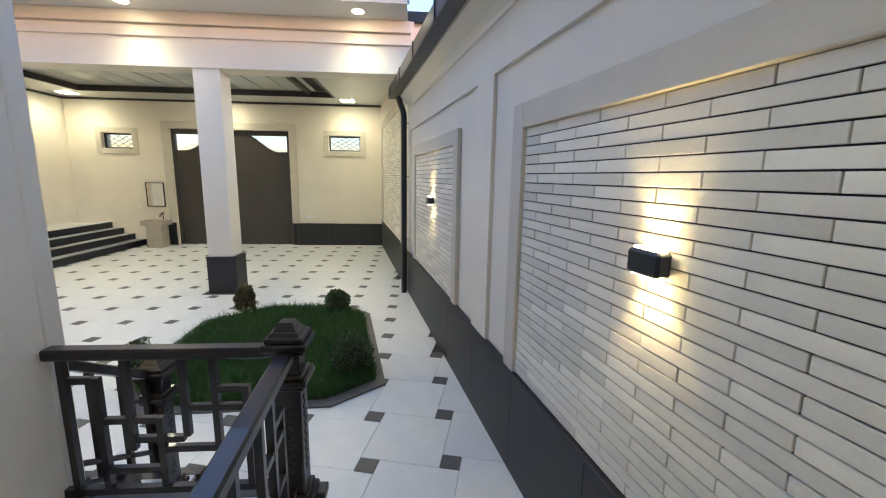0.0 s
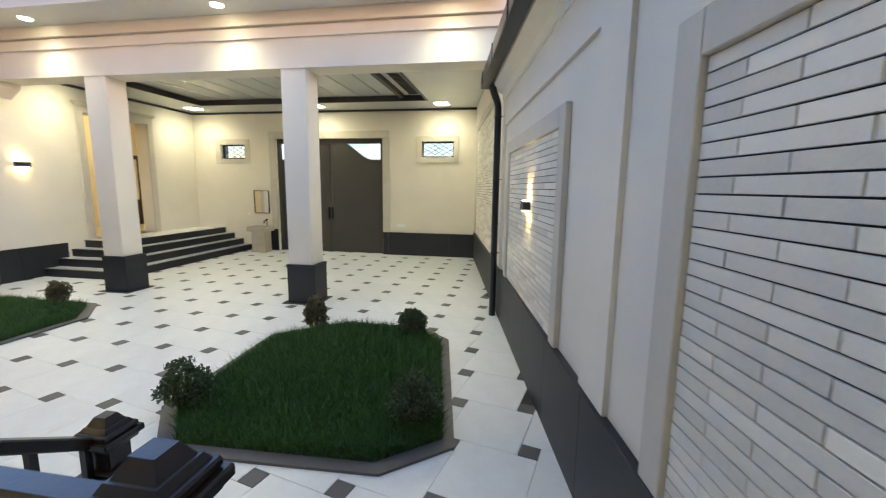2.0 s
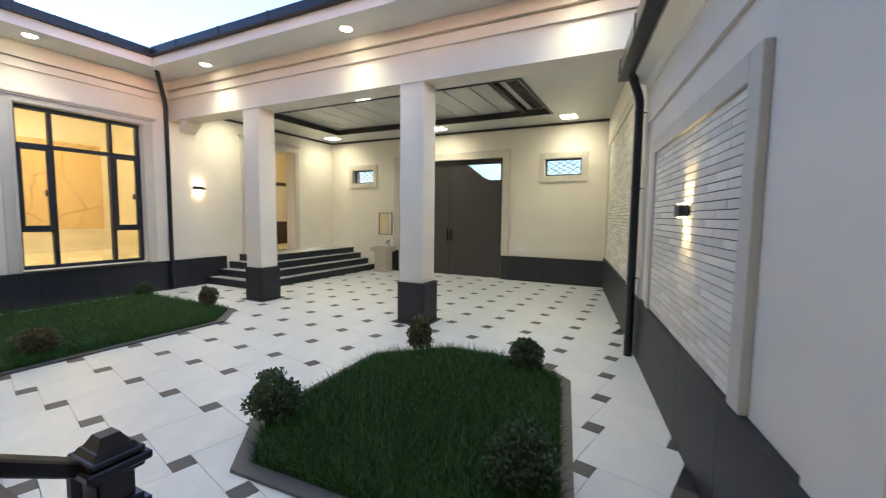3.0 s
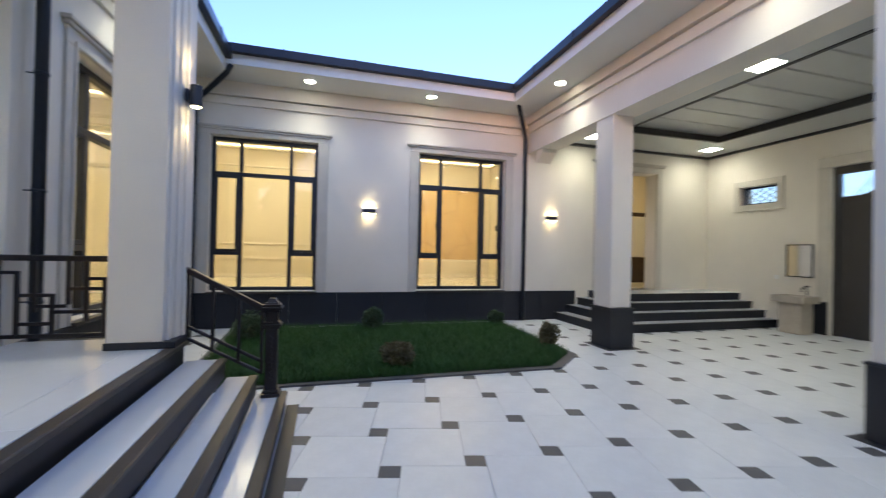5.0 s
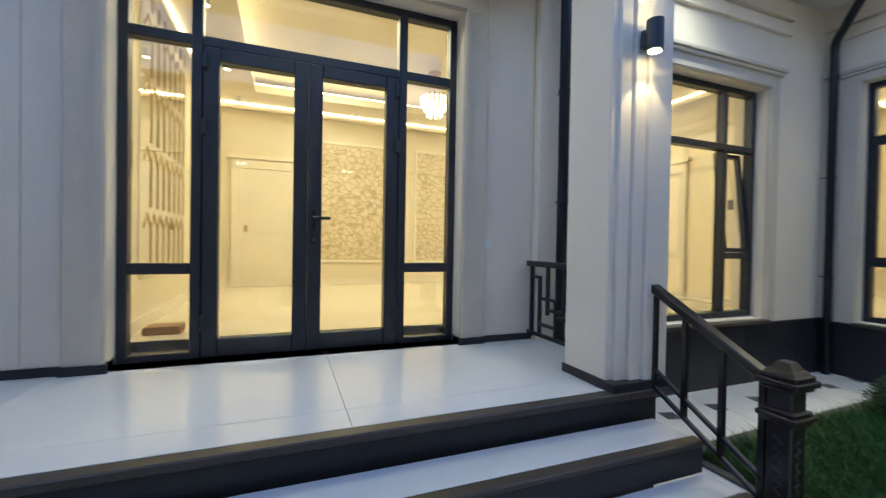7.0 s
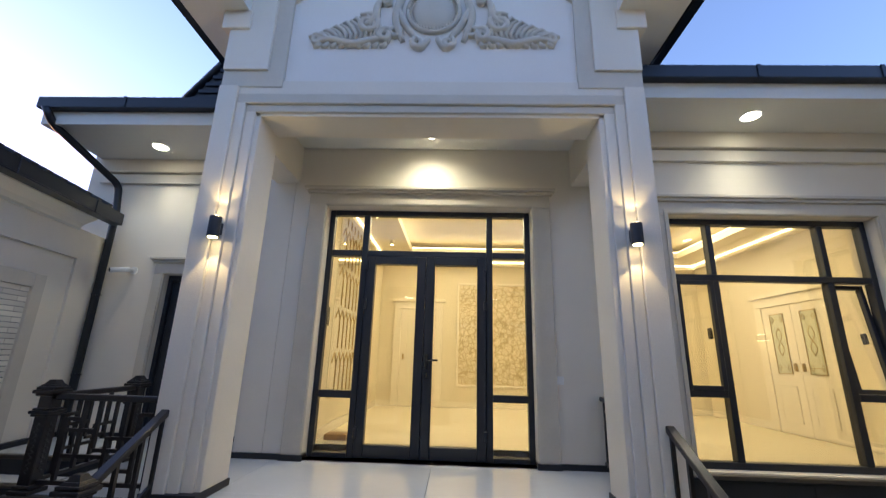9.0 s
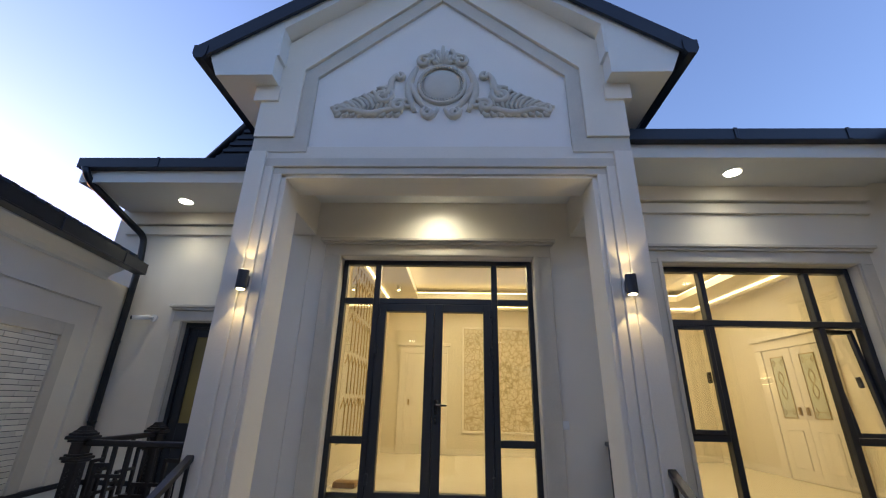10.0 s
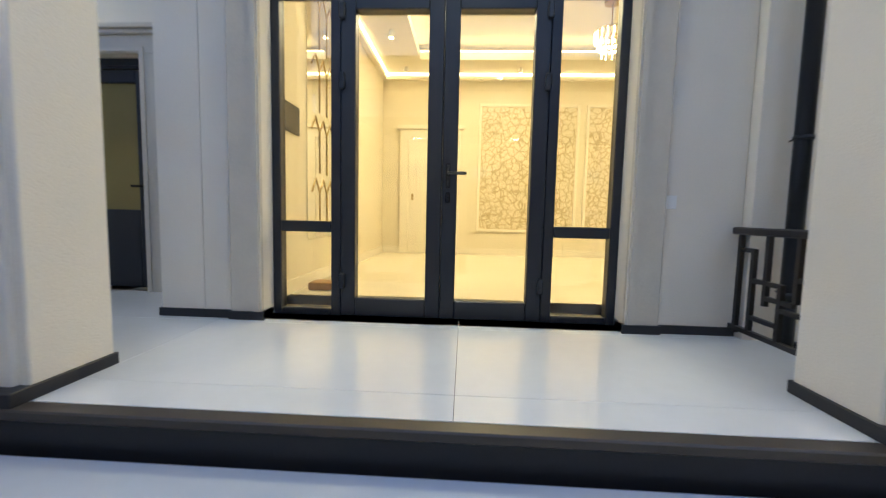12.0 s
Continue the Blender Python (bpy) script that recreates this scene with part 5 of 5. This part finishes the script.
# ---- rooms behind the glass
def room(tag, m, x0, x1, y0, y1, z0, z1):
    """Closed room; its open side is the house wall. x0..x1, y0..y1 in m's frame; the glass side is y1."""
    root = thing("room_" + tag, "warm cream plastered room interior", "room", m, kind="structure")
    part("wall", boxes((x0 - 0.1, y0 - 0.1, z0, x1 + 0.1, y0, z1)), CREAMWALL, root)
    part("wall", boxes((x0 - 0.1, y0, z0, x0, y1, z1)), CREAMWALL, root)
    part("wall", boxes((x1, y0, z0, x1 + 0.1, y1, z1)), CREAMWALL, root)
    part("floor", boxes((x0 - 0.1, y0 - 0.1, z0 - 0.1, x1 + 0.1, y1, z0)), INFLOOR, root, "glossy cream floor")
    zc = z1 - 0.3
    part("ceiling", boxes((x0 - 0.1, y0 - 0.1, z1, x1 + 0.1, y1, z1 + 0.1)), MOULD, root)
    d = 0.75
    part("dropped_border", boxes((x0, y0, zc, x0 + d, y1, zc + 0.12), (x1 - d, y0, zc, x1, y1, zc + 0.12), (x0 + d, y0, zc, x1 - d, y0 + d, zc + 0.12), (x0 + d, y1 - d * 0.6, zc, x1 - d, y1, zc + 0.12)), MOULD, root)
    part("cornice", boxes((x0, y0, zc - 0.10, x0 + 0.08, y1, zc), (x1 - 0.08, y0, zc - 0.10, x1, y1, zc), (x0 + 0.08, y0, zc - 0.10, x1 - 0.08, y0 + 0.08, zc)), MOULD, root)
    e = d - 0.06
    part("led_strip", boxes((x0 + e, y0 + e, zc + 0.121, x0 + e + 0.03, y1 - 0.5, zc + 0.15), (x1 - e - 0.03, y0 + e, zc + 0.121, x1 - e, y1 - 0.5, zc + 0.15), (x0 + e, y0 + e, zc + 0.121, x1 - e, y0 + e + 0.03, zc + 0.15)), STRIP, root)
    part("led_cove", boxes((x0 + 0.081, y0 + 0.081, zc - 0.03, x0 + 0.10, y1, zc - 0.002), (x1 - 0.10, y0 + 0.081, zc - 0.03, x1 - 0.081, y1, zc - 0.002), (x0 + 0.081, y0 + 0.081, zc - 0.03, x1 - 0.081, y0 + 0.10, zc - 0.002)), STRIP, root)
    part("baseboard", boxes((x0, y0, z0, x0 + 0.02, y1, z0 + 0.12), (x1 - 0.02, y0, z0, x1, y1, z0 + 0.12), (x0 + 0.02, y0, z0, x1 - 0.02, y0 + 0.02, z0 + 0.12)), MOULD, root)
    return root


def panel_frame(root, x0, x1, y, z0, z1, fill=None, w=0.05):
    part("panel_moulding", boxes((x0, y, z0, x0 + w, y + 0.03, z1), (x1 - w, y, z0, x1, y + 0.03, z1), (x0 + w, y, z0, x1 - w, y + 0.03, z0 + w), (x0 + w, y, z1 - w, x1 - w, y + 0.03, z1), bevel=0.006), MOULD, root)
    if fill:
        part("panel_fill", boxes((x0 + w, y, z0 + w, x1 - w, y + 0.008, z1 - w)), fill, root)


def inner_door(m, w=0.85, h=2.25, double=False, glass=False):
    root = thing("interior_door", "ivory panelled double door with leaded glass" if double else "ivory panelled interior door", "door", m, kind="structure")
    W = w * (2 if double else 1)
    part("casing", boxes((-0.16, 0, 0, 0, 0.05, h), (W, 0, 0, W + 0.16, 0.05, h), (-0.16, 0, h, W + 0.16, 0.05, h + 0.16), (-0.22, 0, h + 0.161, W + 0.22, 0.09, h + 0.23), bevel=0.006), MOULD, root)
    for k in range(2 if double else 1):
        a = k * w
        leaf = part("door_leaf", boxes((a + 0.003, 0, 0.01, a + w - 0.003, 0.03, h - 0.003)), MOULD, root)
        part("panel_moulding", boxes((a + 0.14, 0.0301, 0.18, a + w - 0.14, 0.042, 0.75), bevel=0.01), MOULD, leaf)
        if glass:
            part("leaded_glass", boxes((a + 0.17, 0.0301, 0.93, a + w - 0.17, 0.037, h - 0.13)), FROST, leaf)
            bm = bmesh.new()
            c = a + w / 2
            g0, g1, z0, z1 = a + 0.17, a + w - 0.17, 0.93, h - 0.13
            for s in (-1, 1):
                tube(bm, [(c + s * 0.055 * math.sin(q * 6.3), 0.04, 1.22 + 0.45 * q) for q in np.linspace(0, 1, 20)], 0.006, 6)
            for z in (z0 + 0.10, z1 - 0.10):
                for d in (-1, 1):
                    tube(bm, [(c + d * 0.09, 0.04, z - 0.05), (c + d * 0.12, 0.04, z), (c + d * 0.09, 0.04, z + 0.05), (c + d * 0.06, 0.04, z), (c + d * 0.09, 0.04, z - 0.05)], 0.004, 5)
                box(bm, g0, 0.0371, z - 0.003, g1, 0.042, z + 0.003)
            box(bm, g0, 0.0371, z0, g0 + 0.012, 0.044, z1), box(bm, g1 - 0.012, 0.0371, z0, g1, 0.044, z1), box(bm, g0 + 0.012, 0.0371, z0, g1 - 0.012, 0.044, z0 + 0.012), box(bm, g0 + 0.012, 0.0371, z1 - 0.012, g1 - 0.012, 0.044, z1)
            part("lead_lines", bm, BRASS, leaf)
        else:
            part("panel_moulding", boxes((a + 0.14, 0.0301, 0.95, a + w - 0.14, 0.042, h - 0.18), bevel=0.01), MOULD, leaf)
        part("door_handle", boxes((a + (w - 0.10 if k == 0 else 0.06), 0.031, 0.98, a + (w - 0.06 if k == 0 else 0.10), 0.07, 1.10), bevel=0.006), BRASS, leaf)


def chandelier(m):
    root = thing("chandelier", "lit drum chandelier of crystal strands", "chandelier", m)
    bm = bmesh.new()
    disc(bm, 0, 0, -0.03, 0.10, 0.03, 20), tube(bm, [(0, 0, -0.03), (0, 0, -0.56)], 0.008, 8)
    part("stem", bm, BRASS, root)
    for r, z in ((0.20, -0.38), (0.16, -0.47), (0.11, -0.56)):
        bm = bmesh.new()
        n = int(r * 90)
        for k in range(n):
            a = k * math.tau / n
            disc(bm, r * math.cos(a), r * math.sin(a), z - 0.10, 0.009, 0.11, 6)
        part("crystal_tier", bm, CRYSTAL, root)
        part("ring", tube(bmesh.new(), [(r * math.cos(k * math.tau / 32), r * math.sin(k * math.tau / 32), z + 0.012) for k in range(33)], 0.012, 8), BRASS, root)


HZ = 4.75
HC = 4.22
hall = room("hall", Matrix(), -9.0, -1.78, -4.4, 0.175, PF, HC)
solid("bay_floor", boxes((-9.0, 0.176, PF - 0.1, -5.06, 0.255, PF - 0.001)), INFLOOR, "cream floor at the window", "floor")
solid("bay_ceiling", boxes((-9.1, 0.176, HC, -5.06, 0.255, HC + 0.1)), MOULD, "ivory ceiling edge at the window", "ceiling")
solid("bay_wall", boxes((-9.1, 0.176, PF, -9.0, 0.255, HC), (-5.055, 0.181, PF, -5.051, 0.255, HC)), CREAMWALL, "cream reveal walls at the window", "wall")
for x0, x1 in ((-5.33, -3.53), (-7.25, -5.45)):
    panel_frame(hall, x0, x1, -4.4, 1.12, 3.42, PAPER)
inner_door(pose(-3.05, -4.4, PF), 0.78, 2.10)
inner_door(pose(-9.0, -1.22, PF, 0, 0, -90), 0.64, 2.04, True, True)
# strips of mirror on the hall's side wall
bm = bmesh.new()
for k in range(7):
    y = -2.4 + k * 0.22
    for z in np.arange(1.2, 3.7, 0.62):
        tube(bm, [(-1.793, y, z), (-1.793, y, z + 0.42), (-1.793, y + 0.11, z + 0.56), (-1.793, y + 0.22, z + 0.42)], 0.009, 5)
part("lattice", bm, BRASS, tagged(new("mirror_panel"), "wall mirror with a brass hexagon lattice", "mirror"))
part("glass", boxes((-1.792, -2.45, 1.15, -1.781, -0.75, 3.95)), MIRROR, bpy.data.objects["mirror_panel"])
solid("intercom_panel", boxes((-1.80, -0.55, 2.10, -1.782, -0.25, 2.35), bevel=0.004), CHROME, "dark grey wall screen in the hall", "screen", kind="")
solid("wood_block", boxes((-2.16, -0.72, PF, -1.88, -0.52, PF + 0.07), bevel=0.006), WOODBLOCK, "brown wooden block on the hall floor", "block", kind="")
chandelier(Matrix.Translation((-5.08, -2.2, HC - 0.13)))
for x, y in ((-2.25, -1.0), (-2.25, -2.6), (-2.25, -4.0), (-4.2, -4.0), (-7.2, -4.0), (-5.2, -0.4)):
    root = thing("spot_cylinder", "small white ceiling spot, lit", "spot", Matrix.Translation((x, y, HC - 0.3)), "hall spots")
    bm = bmesh.new()
    disc(bm, 0, 0, -0.10, 0.035, 0.10, 16)
    part("body", bm, WHITE, root)
    bm = bmesh.new()
    disc(bm, 0, 0, -0.104, 0.03, 0.0035, 16)
    part("diffuser", bm, LITWARM, root)
for x in (-7.4, -3.6):
    lamp_area(Matrix.Translation((x, -2.2, HC - 0.01)), 1.4, 2.0, ROOM_W * 1.25, AMBER)

wm = WESTM(WX - 0.355)
for tag, a, b in (("west_one", -3.6, 0.9), ("west_two", -8.2, -3.75)):
    rm = room(tag, wm, a, b, -4.2, -0.02, PF - 0.05, HZ)
    if tag == "west_two":
        part("stone_slab", boxes((a + 0.3, -4.2, 1.25, b - 0.3, -4.185, 3.6)), MARBLE, rm, "amber marble wall slab with dark veins")
        chandelier(wm @ Matrix.Translation((a + 1.6, -1.7, HZ - 0.14)))
    else:
        panel_frame(rm, a + 0.6, b - 0.6, -4.2, 1.6, 3.9)
    part("chair_rail", boxes((a, -4.2, 1.18, b, -4.17, 1.24)), MOULD, rm)
    p = wm @ Vector(((a + b) / 2, -2.1, HZ - 0.32))
    lamp_area(Matrix.Translation(p), 1.6, 1.6, ROOM_W * 1.15, AMBER)
    # oval lit ring in the ceiling
    ring = thing("ring_light", "oval ring of warm light on the ceiling", "ceiling light", wm @ Matrix.Translation(((a + b) / 2, -1.9, HZ - 0.12)))
    part("tube", tube(bmesh.new(), [(0.95 * math.cos(k * math.tau / 40), 0.55 * math.sin(k * math.tau / 40), 0) for k in range(41)], 0.022, 8), CRYSTAL, ring)
    part("canopy", boxes((-0.2, -0.08, 0.03, 0.2, 0.08, 0.119)), WHITE, ring)
    for sx in (-0.95, 0.95):
        part("hanger", tube(bmesh.new(), [(sx, 0, 0.02), (sx * 0.2, 0, 0.05)], 0.004, 6), BRASS, ring)
solid("side_room_wall", boxes((-0.95, -2.6, PF, 1.4, -2.5, 3.6), (-1.05, -2.5, PF, -0.95, -0.63, 3.6), (1.3, -2.5, PF, 1.4, -0.63, 3.6)), CREAMWALL, "cream wall of the side lobby", "wall")
solid("side_room_floor", boxes((-0.95, -2.5, PF - 0.1, 1.3, -0.62, PF - 0.001)), INFLOOR, "cream lobby floor", "floor")
solid("side_room_ceiling", boxes((-1.05, -2.6, 3.6, 1.4, -0.63, 3.7)), SOFFIT, "white lobby ceiling", "ceiling")
solid("house_roof_deck", boxes((-14.0, -6.6, 5.0, 1.6, 0.2, 5.06)), ROOF, "dark roof deck over the house", "roof")
solid("wing_roof_deck", boxes((-14.2, -1.0, 4.90, -9.35, 8.3, 4.96)), ROOF, "dark roof deck over the wing", "roof", COURT)

# ---- brick strips and court paving, last
panel(-2.06, 0.0, 0.766, 2.413)
panel(1.69, 4.04, 0.766, 2.425)
panel(5.75, 9.55, 0.766, 3.42)

P, TL, TS = 0.618, 0.6, 0.148
a = math.atan2(TS, TL)
tiles = thing("paving", "pale marble tiles with small dark stone inserts", "paving", COURT, kind="structure")
G = 0.0015
ca, sa = math.cos(a), math.sin(a)
tile_me = mesh_of("tile", boxes((G, G, -0.012, TL - G, TL - G, 0.0), bevel=0.002), TILE)
ins_me = mesh_of("insert", boxes((G, G, -0.012, TS - G, TS - G, 0.0005), bevel=0.001), INSERT)
far_t, far_i = bmesh.new(), bmesh.new()
BEDS = ([(-0.42, 3.6), (-0.05, 3.9), (-0.40, 5.9), (-0.8, 6.25), (-1.8, 6.25), (-2.4, 5.7), (-2.4, 4.0), (-2.0, 3.6)], [(-5.8, 1.6), (-5.8, 5.7), (-6.3, 6.2), (-8.6, 6.2), (-8.7, 6.0), (-8.7, 1.6)])
near = 0
for j in range(-9, 16):
    for i in range(-7, 12):
        cx, cy = LX - P * i, LY + P * j          # centre of an insert
        M = Matrix.Translation((cx, cy, 0)) @ Matrix.Rotation(-a, 4, "Z")
        # the tile lies beside its insert
        tc = M @ Vector((TS / 2 + TL / 2, TS / 2 - TL / 2, 0))
        for kind, c, off in (("insert", Vector((cx, cy, 0)), Matrix.Translation((-TS / 2, -TS / 2, 0))), ("tile", tc, Matrix.Translation((TS / 2, TS / 2 - TL, 0)))):
            if not (-9.6 < c.x < 1.75 and -0.6 < c.y < 12.75):
                continue
            if c.x > 1.30 - 0.16 * c.y + 0.35 and c.y < 12 or any(inside(c.x, c.y, b) and all(inside(c.x + dx, c.y + dy, b) for dx, dy in ((0.4, 0), (-0.4, 0), (0, 0.4), (0, -0.4))) for b in BEDS):
                continue
            if c.y < 1.6 and c.x > -4.9 and c.x < 0.3 or c.x < -7.9 and c.y > 8.6:
                continue
            if c.y < 8.9:
                ob = new(kind, tile_me if kind == "tile" else ins_me)
                ob.parent = tiles
                ob.matrix_basis = M @ off
            else:
                bm, w, h = (far_t, TL, 0.0) if kind == "tile" else (far_i, TS, 0.0005)
                box(bm, G, G, -0.012, w - G, w - G, h, m=M @ off)
tagged(part("far_tiles", far_t, TILE, tiles), kind="stuff")
tagged(part("far_inserts", far_i, INSERT, tiles), kind="stuff")
